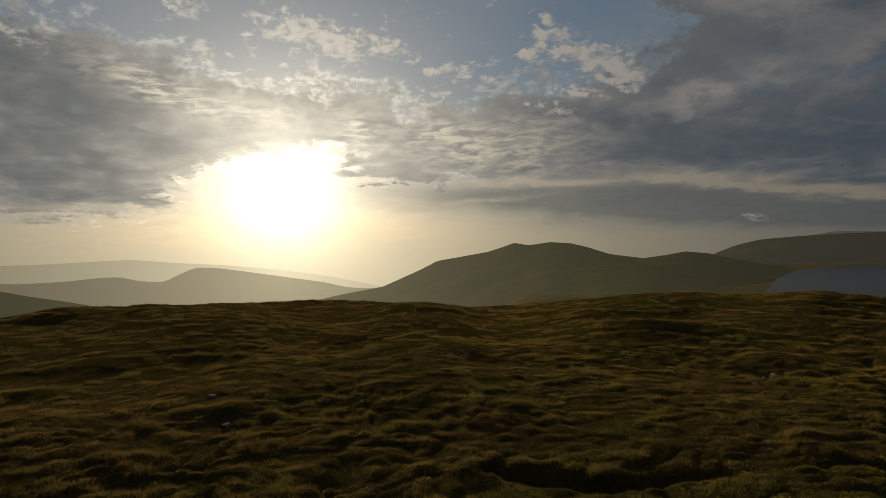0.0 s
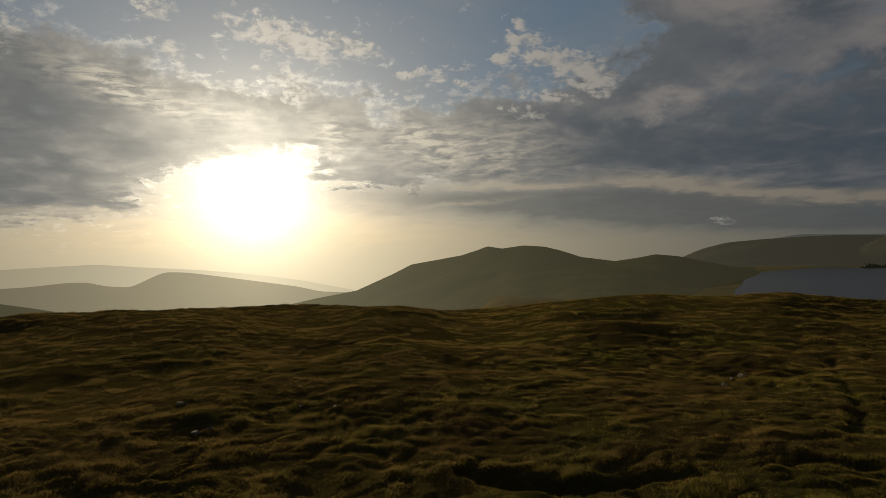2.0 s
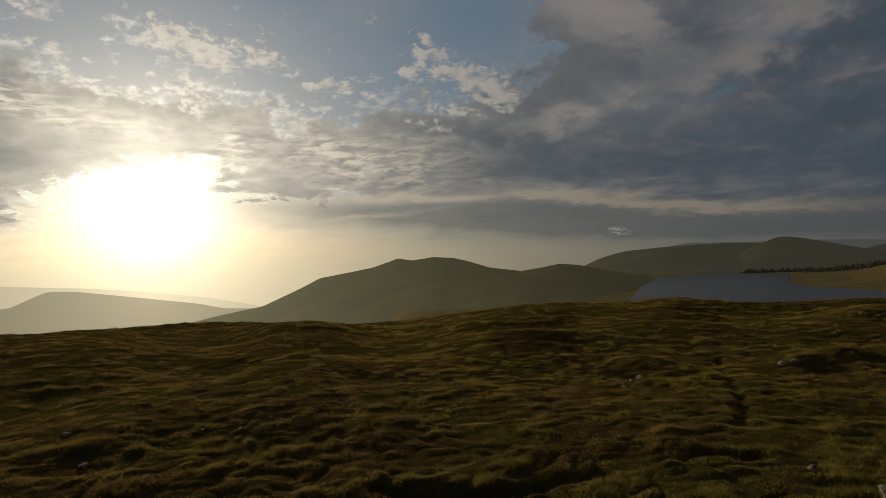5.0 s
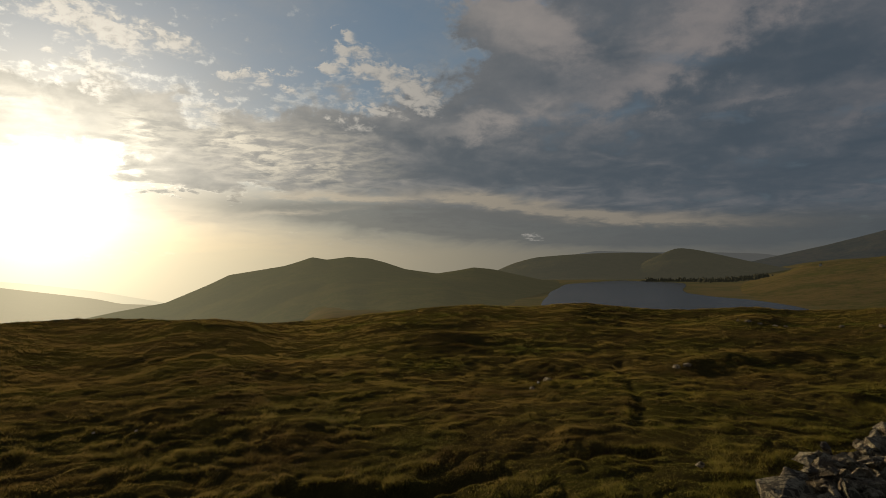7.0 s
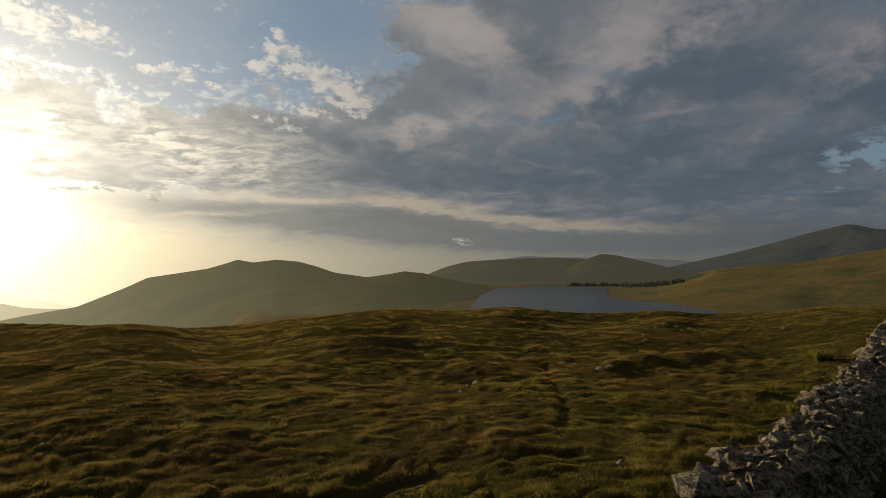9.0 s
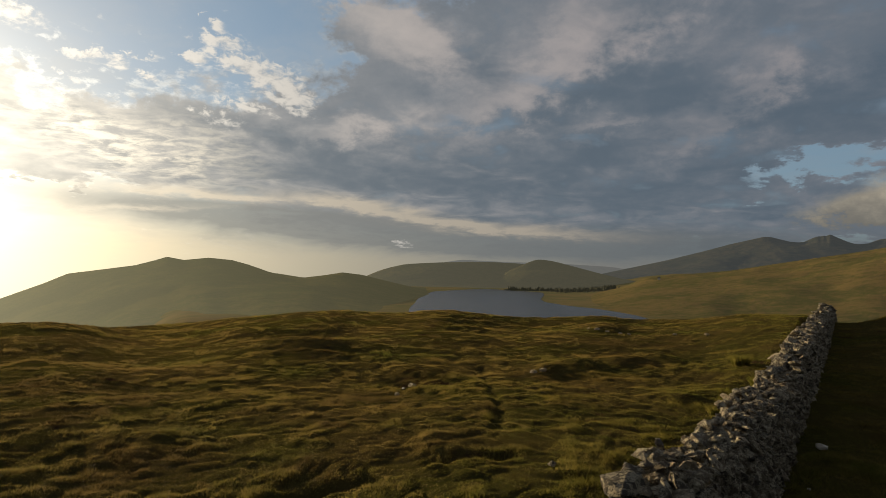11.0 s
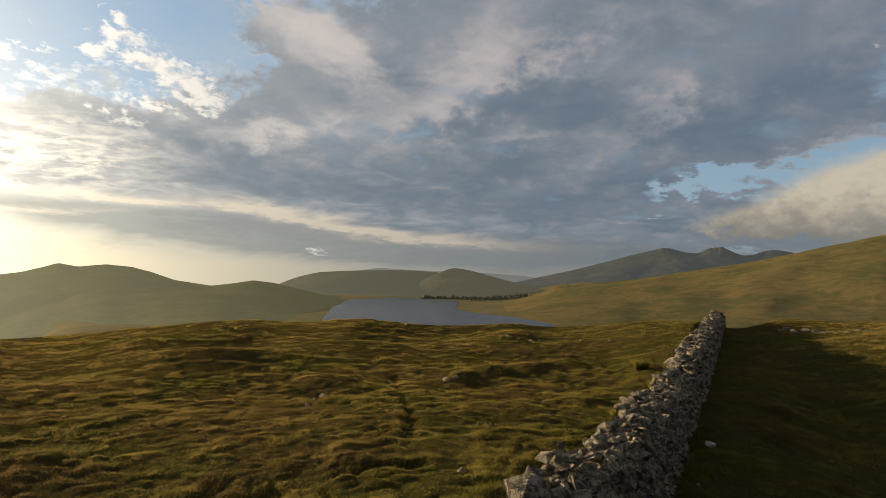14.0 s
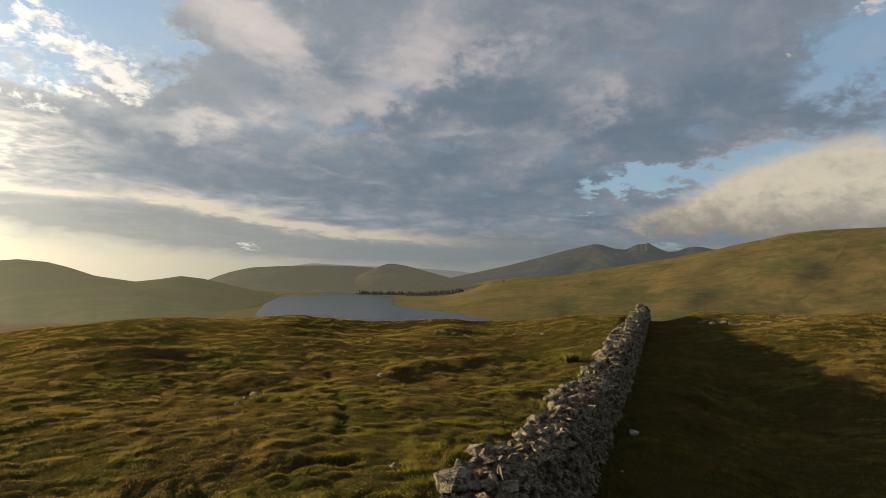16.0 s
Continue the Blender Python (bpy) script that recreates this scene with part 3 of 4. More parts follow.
def ground_z(x, y):
    r = np.hypot(x, y) + 1e-6
    az = np.degrees(np.arctan2(x, y))
    side = x * WALL_N.x + y * WALL_N.y
    along = x * WALL_W.x + y * WALL_W.y
    rim = 29 + 4 * bumps(az, az * 0 + 0.5, 9.0, 5)
    broad = sum(curve(az + d, RIM) for d in (-10, -6, -3, 0, 3, 6, 10)) / 7
    brow = sum(curve(az + d, RIM) for d in (-1.0, 0, 1.0)) / 3
    crest = EYE + rim * np.tan(np.radians(broad - 0.22))
    knobs = rim * np.radians(brow - broad) * ease(r, 22, 27.5)
    z = crest * ease(r, 6, 28) + knobs - 0.25 * np.exp(-((r - 13) / 5.0) ** 2)
    z = z + (0.32 + 0.20 * bumps(x, y, 2.3, 48)) * ease(-side, 0.6, 5.2) * ease(along, -4, 3) * (1 - ease(r, 12, 27))
    z = z - 0.13 * ease(-side, 0.1, 1.4) * (1 - ease(-side, 5, 9)) * ease(along, 5, 11) * (1 - ease(r, 21, 28))
    quiet = ease(r, 1.5, 4)
    beside = ease(side, -1.8, 0.3) * (1 - ease(side, 1.2, 1.7)) * ease(along, -16, -12)
    tuss = (0.6 + 0.4 * bumps(x, y, 6.0, 31)) * (1 + 0.35 * ease(az, 27, 44) * (1 - ease(az, 62, 69)))
    lumps = 0.13 * bumps(x, y, 6.5, 1) + 0.07 * bumps(x, y, 2.6, 2)
    wx, wy = x + 0.16 * bumps(x, y, 0.6, 44) + 0.3 * bumps(x, y, 1.7, 47), y + 0.16 * bumps(x, y, 0.6, 45) + 0.3 * bumps(x, y, 1.7, 49)
    tufts = 0.035 * np.abs(bumps(wx, wy, 1.1, 3)) + 0.042 * np.abs(bumps(wx, wy, 0.46, 4)) + 0.055 * np.abs(bumps(wx, wy, 0.22, 6)) + 0.02 * bumps(x, y, 0.85, 46)
    lumps = lumps + tuss * (tufts - 0.04)
    z = z + quiet * (1 - ease(r, 60, 200)) * lumps * (1 - 0.75 * beside)
    z = z * (1 - beside) + curve(along, WALL_FOOT) * beside * (1 - ease(r, 30, 40)) + z * beside * ease(r, 30, 40)
    for a0, r0, tall, wa, wr in MOUNDS:
        z = z + tall * np.exp(-((az - a0) / wa) ** 2 - ((r - r0) / wr) ** 2)
    z = z - 0.16 * np.exp(-((az - 19) / 6.0) ** 2 - ((r - 22.5) / 1.6) ** 2) - 0.12 * np.exp(-((az - 36) / 4.0) ** 2 - ((r - 24) / 1.2) ** 2)
    z = np.where(r < 40, z - 0.15 * track_depth(x, y) - 0.06 * peat_mask(x, y), z)
    # the hill falls away past its rim
    past = np.maximum(r - rim - 1.5, 0)
    left = 1 - ease(az, -3, 11.5)
    left = np.where(np.abs(az) > 120, 0.5, left)
    left = np.maximum(left, ease(r, 2300, 3000) * (1 - ease(az, 20.5, 26.7)))
    floor = -75.8 - 190 * left - 150 * (1 - ease(az, -3, 11.5)) * ease(r, 2500, 4000) + 100 * ease(az, 44, 56.4) * ease(r, 1350, 4300)
    floor = floor + 60 * ease(az, 24, 29.5) * (1 - ease(az, 38.5, 47.5)) * ease(r, 3000, 4900)
    fall = 1 - np.exp(-(past / 260) * (0.35 + 0.65 * ease(past, 0, 60)))
    z = z + (floor - z) * fall
    basin = ease(az, 22.3, 27.7) * (1 - ease(az, 53, 60))
    z = z + (floor - z) * basin * ease(r, 600, 900)
    return z + ease(r, 300, 900) * (3.0 * bumps(x, y, 140.0, 7) + 1.2 * bumps(x, y, 45.0, 8)) * (1 - basin * (1 - ease(r, 2700, 3300)))


def mesh_from(name, verts, faces, mat, smooth=True):
    """A mesh from arrays: verts (n, 3), faces (m, 3 or 4)."""
    me = bpy.data.meshes.new(name)
    n, m, c = len(verts), len(faces), faces.shape[1]
    me.vertices.add(n)
    me.vertices.foreach_set("co", np.asarray(verts, np.float32).ravel())
    me.loops.add(m * c)
    me.loops.foreach_set("vertex_index", np.asarray(faces, np.int32).ravel())
    me.polygons.add(m)
    me.polygons.foreach_set("loop_start", np.arange(0, m * c, c, dtype=np.int32))
    me.polygons.foreach_set("loop_total", np.full(m, c, np.int32))
    me.polygons.foreach_set("use_smooth", np.full(m, smooth))
    me.update(calc_edges=True)
    me.validate()
    me.materials.append(mat)
    return me


def sheet(name, az, rr, height, mat, closed=False):
    """A height field over a fan of headings and distances."""
    A, R = np.meshgrid(np.radians(az), rr, indexing="ij")
    x, y = R * np.sin(A), R * np.cos(A)
    z = height(x, y, np.degrees(A), R)
    na, nr = len(az), len(rr)
    i, j = np.meshgrid(np.arange(na if closed else na - 1), np.arange(nr - 1), indexing="ij")
    i2 = (i + 1) % na
    f = np.stack([i * nr + j, i * nr + j + 1, i2 * nr + j + 1, i2 * nr + j], -1).reshape(-1, 4)
    return new(name, mesh_from(name, np.stack([x, y, z], -1).reshape(-1, 3), f, mat))


fan = np.concatenate([np.arange(-55, 105, 0.2), np.arange(105, 305, 4.0)])
rings = np.concatenate([[0.02, 0.8, 1.5], np.geomspace(2.2, 42, 420), np.geomspace(43, 4900, 150)])
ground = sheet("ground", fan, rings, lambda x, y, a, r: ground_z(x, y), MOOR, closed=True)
tagged(ground, "rough tussocky moorland falling to a wide valley", "ground", kind="structure")


# ---- hills ----
def smoothed(crest, spread, az):
    """The crest's angle at each heading, rounded over so many degrees."""
    fine = np.arange(-190, 191, 0.1)
    line = curve(fine, crest)
    half = int(spread * 25)
    kernel = np.hanning(2 * half + 3)
    line = np.convolve(np.pad(line, half + 1, "edge"), kernel / kernel.sum(), "valid")
    return np.interp(az, fine, line)


def along_heading(value, a):
    return value if np.isscalar(value) else smoothed(value, 4.0, a)


def hill(name, label, crest, rc, front, back, mat, az0, az1, step=0.3, foot=-84.0, power=1.3, rough=0.05, seed=11, sharp=0.35):
    """A hill whose skyline follows the crest's angles, rc metres away; rc, front and foot may change with the heading."""
    def height(x, y, a, r):
        low, top, fore = along_heading(foot, a), along_heading(rc, a), along_heading(front, a)
        u = np.clip((r - fore) / (top - fore), 0, 1)
        keen, mid, wide = (smoothed(crest, w, a) for w in (sharp, 2.5, 7.0))
        m = ease(u, 0.8, 1.0)
        el = keen * m + (1 - m) * (mid * ease(u, 0.2, 0.7) + wide * (1 - ease(u, 0.2, 0.7)))
        tall = np.maximum(EYE + top * np.tan(np.radians(el)) - low, 0)
        rise = ease(u, 0, 1) * 0.4 + 0.6 * u ** power
        drop = ease(r, top, back)
        gully = bumps(a * 30, r * 0.3, 90.0, seed) * 0.6 + bumps(x, y, 130.0, seed + 1) * 0.6 + bumps(x, y, 50.0, seed + 2) * 0.25
        return low + tall * (rise * (1 - drop) + rough * gully * u * (1 - u) * 4 * (1 - drop))
    fan = np.arange(az0, az1 + step, step)
    r0, r1 = np.min(along_heading(front, fan)), np.max(along_heading(rc, fan))
    rr = np.concatenate([np.linspace(r0, r1, 90), np.linspace(r1, back, 14)[1:]])
    tagged(sheet(name, fan, rr, height, mat), label, "hill")

    def spot(az, el):
        """Where the line of sight at these angles meets the slope."""
        q = np.linspace(r0, r1, 900)
        a = np.full(q.shape, float(az))
        x, y = q * np.sin(np.radians(a)), q * np.cos(np.radians(a))
        z = np.maximum(height(x, y, a, q), ground_z(x, y))
        up = np.degrees(np.arctan2(z - EYE, q))
        i = int(np.argmax(up >= el)) if (up >= el).any() else len(q) - 1
        return Vector((x[i], y[i], z[i]))
    return spot


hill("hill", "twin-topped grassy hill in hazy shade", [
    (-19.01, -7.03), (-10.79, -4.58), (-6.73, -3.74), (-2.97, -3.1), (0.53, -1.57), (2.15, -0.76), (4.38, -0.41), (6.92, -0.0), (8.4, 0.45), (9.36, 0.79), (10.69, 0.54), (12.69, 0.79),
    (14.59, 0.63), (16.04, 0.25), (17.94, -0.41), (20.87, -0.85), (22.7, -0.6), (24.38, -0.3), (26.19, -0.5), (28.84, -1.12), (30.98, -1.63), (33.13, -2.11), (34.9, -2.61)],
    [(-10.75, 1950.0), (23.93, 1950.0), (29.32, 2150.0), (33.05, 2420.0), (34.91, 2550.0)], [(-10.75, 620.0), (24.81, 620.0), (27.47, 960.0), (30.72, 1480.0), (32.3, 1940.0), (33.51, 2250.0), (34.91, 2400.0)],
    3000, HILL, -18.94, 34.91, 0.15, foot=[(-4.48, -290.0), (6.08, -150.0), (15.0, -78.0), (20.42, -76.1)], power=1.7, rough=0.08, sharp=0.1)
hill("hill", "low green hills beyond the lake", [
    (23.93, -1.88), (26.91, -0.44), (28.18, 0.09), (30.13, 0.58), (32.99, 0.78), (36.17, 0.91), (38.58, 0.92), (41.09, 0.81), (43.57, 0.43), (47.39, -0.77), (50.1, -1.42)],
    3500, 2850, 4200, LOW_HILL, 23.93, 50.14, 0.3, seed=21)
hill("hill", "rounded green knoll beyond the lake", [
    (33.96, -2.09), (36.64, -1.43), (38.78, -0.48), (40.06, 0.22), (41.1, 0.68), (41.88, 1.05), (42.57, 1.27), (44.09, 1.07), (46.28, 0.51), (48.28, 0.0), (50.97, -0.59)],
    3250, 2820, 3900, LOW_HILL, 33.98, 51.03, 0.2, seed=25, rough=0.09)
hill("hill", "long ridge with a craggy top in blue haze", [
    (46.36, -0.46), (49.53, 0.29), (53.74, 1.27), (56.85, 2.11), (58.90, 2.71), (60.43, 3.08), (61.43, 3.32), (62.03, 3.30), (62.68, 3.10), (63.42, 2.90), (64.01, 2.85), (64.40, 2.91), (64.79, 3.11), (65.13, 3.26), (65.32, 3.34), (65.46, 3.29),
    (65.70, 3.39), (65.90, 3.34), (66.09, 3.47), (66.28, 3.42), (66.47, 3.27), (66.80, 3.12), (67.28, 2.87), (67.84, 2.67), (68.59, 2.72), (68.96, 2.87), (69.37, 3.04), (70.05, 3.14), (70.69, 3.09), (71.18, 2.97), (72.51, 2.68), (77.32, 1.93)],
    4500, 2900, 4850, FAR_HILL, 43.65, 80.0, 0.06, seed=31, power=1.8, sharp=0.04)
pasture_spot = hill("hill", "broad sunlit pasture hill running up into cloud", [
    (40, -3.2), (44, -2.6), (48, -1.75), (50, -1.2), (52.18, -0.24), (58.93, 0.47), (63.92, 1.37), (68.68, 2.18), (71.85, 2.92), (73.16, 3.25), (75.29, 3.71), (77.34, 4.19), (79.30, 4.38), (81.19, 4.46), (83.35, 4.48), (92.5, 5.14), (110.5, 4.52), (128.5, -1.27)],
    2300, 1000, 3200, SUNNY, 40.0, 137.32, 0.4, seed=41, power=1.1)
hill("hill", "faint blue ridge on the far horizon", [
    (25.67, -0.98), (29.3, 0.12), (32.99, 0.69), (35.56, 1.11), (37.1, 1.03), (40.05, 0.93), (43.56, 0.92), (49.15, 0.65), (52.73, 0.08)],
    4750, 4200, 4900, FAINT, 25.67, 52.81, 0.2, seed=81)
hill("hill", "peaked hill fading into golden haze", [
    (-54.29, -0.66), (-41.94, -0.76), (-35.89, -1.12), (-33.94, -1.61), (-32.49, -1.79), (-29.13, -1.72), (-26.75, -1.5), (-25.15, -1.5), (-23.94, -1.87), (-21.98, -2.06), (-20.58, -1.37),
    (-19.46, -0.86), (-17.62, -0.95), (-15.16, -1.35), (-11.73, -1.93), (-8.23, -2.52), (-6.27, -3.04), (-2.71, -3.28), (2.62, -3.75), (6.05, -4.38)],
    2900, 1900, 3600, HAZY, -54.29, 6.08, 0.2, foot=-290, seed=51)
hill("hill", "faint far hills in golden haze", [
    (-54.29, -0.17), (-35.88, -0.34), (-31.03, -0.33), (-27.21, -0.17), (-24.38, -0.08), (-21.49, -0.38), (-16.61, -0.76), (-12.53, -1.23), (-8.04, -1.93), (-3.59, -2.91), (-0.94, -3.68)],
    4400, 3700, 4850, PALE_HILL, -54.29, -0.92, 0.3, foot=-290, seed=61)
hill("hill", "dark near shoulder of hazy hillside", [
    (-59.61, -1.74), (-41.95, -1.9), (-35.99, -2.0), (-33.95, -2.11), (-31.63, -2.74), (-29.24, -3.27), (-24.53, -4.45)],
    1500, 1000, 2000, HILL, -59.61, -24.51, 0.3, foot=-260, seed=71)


# ---- lake ----
def lake():
    # headings and distances of the shore, smoothed and made a little uneven
    t = np.linspace(0, len(SHORE) - 1, 400)
    a = np.interp(t, range(len(SHORE)), [p[0] for p in SHORE])
    r = np.interp(t, range(len(SHORE)), [p[1] for p in SHORE])
    kernel = np.hanning(21) / np.hanning(21).sum()
    a, r = (np.convolve(np.pad(v, 10, "edge"), kernel, "valid") for v in (a, r))
    r = r + 9 * bumps(t * 10, t * 0, 4.0, 77)
    rim = [(q * math.sin(radians(b)), q * math.cos(radians(b)), LAKE_Z) for b, q in zip(a, r)]
    me = bpy.data.meshes.new("lake")
    me.from_pydata(rim, [], [list(range(len(rim)))])
    me.materials.append(WATER)
    return tagged(new("lake", me), "still grey lake in the valley", "lake", kind="structure")


lake()


# ---- dry-stone wall ----
def rock_mesh(name, seed, mat, sx=1.0, sy=1.0, sz=1.0, points=17, worn=0.0):
    """An angular stone about one metre across, with worn and broken faces if wanted."""
    rnd = random.Random(seed)
    bm = bmesh.new()
    p = rnd.uniform(2.4, 5.0)
    for _ in range(points):
        v = Vector((rnd.gauss(0, 1), rnd.gauss(0, 1), rnd.gauss(0, 1)))
        v = v / (abs(v.x) ** p + abs(v.y) ** p + abs(v.z) ** p) ** (1 / p) * rnd.uniform(0.85, 1.08)
        bm.verts.new((v.x * 0.5 * sx, v.y * 0.5 * sy, v.z * 0.5 * sz))
    bmesh.ops.convex_hull(bm, input=bm.verts)
    for v in [v for v in bm.verts if not v.link_faces]:
        bm.verts.remove(v)
    if worn:
        old = list(bm.verts)
        bmesh.ops.subdivide_edges(bm, edges=bm.edges[:], cuts=1, use_grid_fill=True)
        for v in bm.verts:
            v.co *= 1 + (rnd.uniform(-worn, worn) if v not in old else rnd.uniform(-worn, 0))
        bmesh.ops.triangulate(bm, faces=bm.faces[:])
    me = bpy.data.meshes.new(name)
    bm.to_mesh(me)
    bm.free()
    me.materials.append(mat)
    return me


ROCKS = [rock_mesh("stone", 100 + i, STONE, points=12) for i in range(26)]
ROUGH_ROCKS = [rock_mesh("stone", 300 + i, STONE, points=10 + i % 4, worn=0.07) for i in range(40)]


def wall_at(s, n):
    p = WALL_W * s + WALL_N * n
    return p.x, p.y


def ground_at(x, y):
    return float(ground_z(np.array([x]), np.array([y]))[0])


def stone_wall():
    rnd = random.Random(5)
    # the heart of the wall, hidden behind its stones
    verts, faces = [], []
    ss = np.arange(-11.5, 42, 0.5)
    for s in ss:
        foot, top = float(curve(s, WALL_FOOT)), float(curve(s, WALL_TOP))
        for n, h in ((0.74, -0.2), (0.82, top - 0.12), (0.97, top - 0.12), (1.06, -0.2)):
            x, y = wall_at(s, n)
            verts.append((x, y, foot + h))
    for i in range(len(ss) - 1):
        for j in range(4):
            a, b = i * 4 + j, i * 4 + (j + 1) % 4
            faces.append((a, b, b + 4, a + 4))
    faces += [(0, 1, 2, 3), tuple(len(verts) - 4 + q for q in (3, 2, 1, 0))]
    wall = new("stone_wall", mesh_from("stone_wall", np.array(verts), np.array(faces), CORE, False))
    tagged(wall, "long dry-stone field wall of rough grey granite", "stone wall")
    spots = []
    for side in (0, 1):
        z = -0.02
        while z < 0.96:
            h = rnd.uniform(0.05, 0.12)
            s = -12 + rnd.uniform(0, 0.3)
            while s < 41:
                top = float(curve(s, WALL_TOP))
                w = rnd.uniform(0.08, 0.17) if rnd.random() < 0.7 else rnd.uniform(0.17, 0.30)
                w *= 1.25 if s > 12 else 0.75
                if z + h * 0.6 < top - 0.05:
                    n = (0.70 + 0.09 * z / 0.9) if side == 0 else (1.10 - 0.10 * z / 0.9)
                    upright = rnd.random() < 0.18
                    spots.append((s + w / 2, n + rnd.uniform(-0.045, 0.035), z + h / 2 + rnd.uniform(-0.03, 0.03), w * (0.75 if upright else 1.3), rnd.uniform(0.14, 0.24),
                                  h * (rnd.uniform(1.9, 2.6) if upright else rnd.uniform(1.1, 1.8)), rnd.uniform(-20, 20), rnd.uniform(-32, 32), rnd.uniform(-30, 30), side))
                s += w
            z += h * 0.9
    for course, skip in ((-0.06, 0.0), (0.01, 0.35), (0.06, 0.72)):  # the cope of tumbled stones
        s = -12.0
        while s < 41:
            top = float(curve(s, WALL_TOP)) + 0.035 * math.sin(s * 2.3) + 0.03 * math.sin(s * 5.9)
            w = rnd.choice((rnd.uniform(0.08, 0.14), rnd.uniform(0.12, 0.24)))
            small = 1.0 if s > 9 else 0.6
            w *= small
            n = 0.74 + rnd.uniform(-0.03, 0.03)
            while n < 1.02:
                d = rnd.uniform(0.09, 0.20) * small
                if rnd.random() >= skip:
                    spots.append((s + w / 2 + rnd.uniform(-0.03, 0.03), n + d / 2 - 0.02, top + course + 0.18 * (n + d / 2 - 0.92) + rnd.uniform(-0.03, 0.03), w * 1.3, d * 1.25, rnd.uniform(0.05, 0.13) * small,
                                  rnd.uniform(-30, 30), rnd.uniform(-38, 22), rnd.uniform(-70, 70), 2))
                n += d
            s += w * 0.9
    # big flat slabs on the cope
    for row in ((3.05, 1.02, 0.97, 0.36, 0.28, 0.12, 6, -8, 20, 2), (3.55, 0.90, 0.92, 0.26, 0.18, 0.10, -10, 14, -30, 2), (4.55, 0.94, 0.90, 0.20, 0.17, 0.12, 12, -20, 10, 2)):
        spots.append(row)

    def matrix(q):
        x, y = wall_at(q[0], q[1])
        base = float(curve(q[0], WALL_FOOT))
        return pose(x, y, base + q[2], q[6], q[7], q[8] + 90 - WALL_AZ) @ Matrix.Diagonal((q[3], q[4], q[5], 1))
    near = [q for q in spots if 2.3 < q[0] and q[9] != 1]
    near.sort(key=lambda q: q[0])
    chosen = set(id(q) for q in near[:300])
    rest_v, rest_f = [], []
    count = 0
    for q in spots:
        me = rnd.choice(ROUGH_ROCKS if 1.5 < q[0] < 12 else ROCKS)
        m = matrix(q)
        if id(q) in chosen:
            ob = new("stone", me)
            ob.parent = wall
            ob.matrix_local = m
        else:
            co = np.empty(len(me.vertices) * 3, np.float32)
            me.vertices.foreach_get("co", co)
            co = co.reshape(-1, 3)
            mm = np.array(m)
            rest_v.append(co @ mm[:3, :3].T + mm[:3, 3])
            for p in me.polygons:
                rest_f.append([v + count for v in p.vertices])
            count += len(co)
    me = mesh_from("stones", np.concatenate(rest_v), np.array(rest_f), STONE, False)
    ob = new("stones", me)
    ob.parent = wall
    tagged(ob, kind="stuff")


# ---- grass ----
def grass(name, r0, r1, count, tall, wide, joints, seed):
    rg = np.random.default_rng(seed)
    az = np.radians(rg.uniform(-50, 100, count))
    r = np.sqrt(rg.uniform(r0 ** 2, r1 ** 2, count))
    x, y = r * np.sin(az), r * np.cos(az)
    side = x * WALL_N.x + y * WALL_N.y
    clump = 0.9 * bumps(x, y, 0.42, 14) + 0.6 * bumps(x, y, 0.17, 15)
    bare = bumps(x, y, 2.4, 16) + 0.5 * bumps(x, y, 0.8, 17)
    keep = (clump + rg.uniform(-1.1, 1.1, count) > -0.55) & (bare < 1.25) & (track_depth(x, y) < rg.uniform(0.3, 1.2, count)) & (peat_mask(x, y) < rg.uniform(0.3, 1.3, count)) & ((side < 0.62) | (side > 1.17))
    x, y, clump, side = x[keep], y[keep], clump[keep], side[keep]
    n = len(x)
    z = ground_z(x, y) - 0.006
    stalk = rg.random(n) > 0.992
    h = tall * np.where(stalk, 1.8, 0.4 + 0.6 * rg.random(n)) * (0.45 + 1.25 * np.clip(clump, 0.0, 1.2) ** 1.3)
    turn = rg.uniform(0, 2 * np.pi, n)
    slim = wide * np.where(stalk, 0.6, rg.uniform(0.6, 1.3, n))
    wx, wy = np.cos(turn) * slim * 0.5, np.sin(turn) * slim * 0.5
    lean = rg.uniform(0, 2 * np.pi, n)
    push = h * rg.uniform(0.4, 1.5, n)
    lx, ly = np.cos(lean) * push + 0.12 * h, np.sin(lean) * push - 0.05 * h
    base = np.stack([x, y, z], -1)
    w = np.stack([wx, wy, wx * 0], -1)
    l = np.stack([lx, ly, lx * 0], -1)
    up = np.stack([h * 0, h * 0, h], -1)
    if joints:
        v = np.stack([base - w, base + w, base + up * 0.6 + l * 0.35 + w * 0.7, base + up * 0.6 + l * 0.35 - w * 0.7, base + up * 0.95 + l], 1)
        k = np.arange(n)[:, None, None] * 5
        f = (k + np.array([[0, 1, 2], [0, 2, 3], [3, 2, 4]])[None]).reshape(-1, 3)
    else:
        v = np.stack([base - w, base + w, base + up * 0.95 + l], 1)
        f = (np.arange(n)[:, None] * 3 + np.arange(3)[None])
    ob = new(name, mesh_from(name, v.reshape(-1, 3), f, BLADE, True))
    return tagged(ob, "tufted yellow-green moor grass", "grass", kind="stuff")


grass("grass", 3.0, 9.0, 560000, 0.052, 0.0058, True, 1)
grass("grass", 9.0, 18.0, 680000, 0.058, 0.0105, False, 2)
grass("grass", 18.0, 36.0, 700000, 0.058, 0.020, False, 3)

stone_wall()


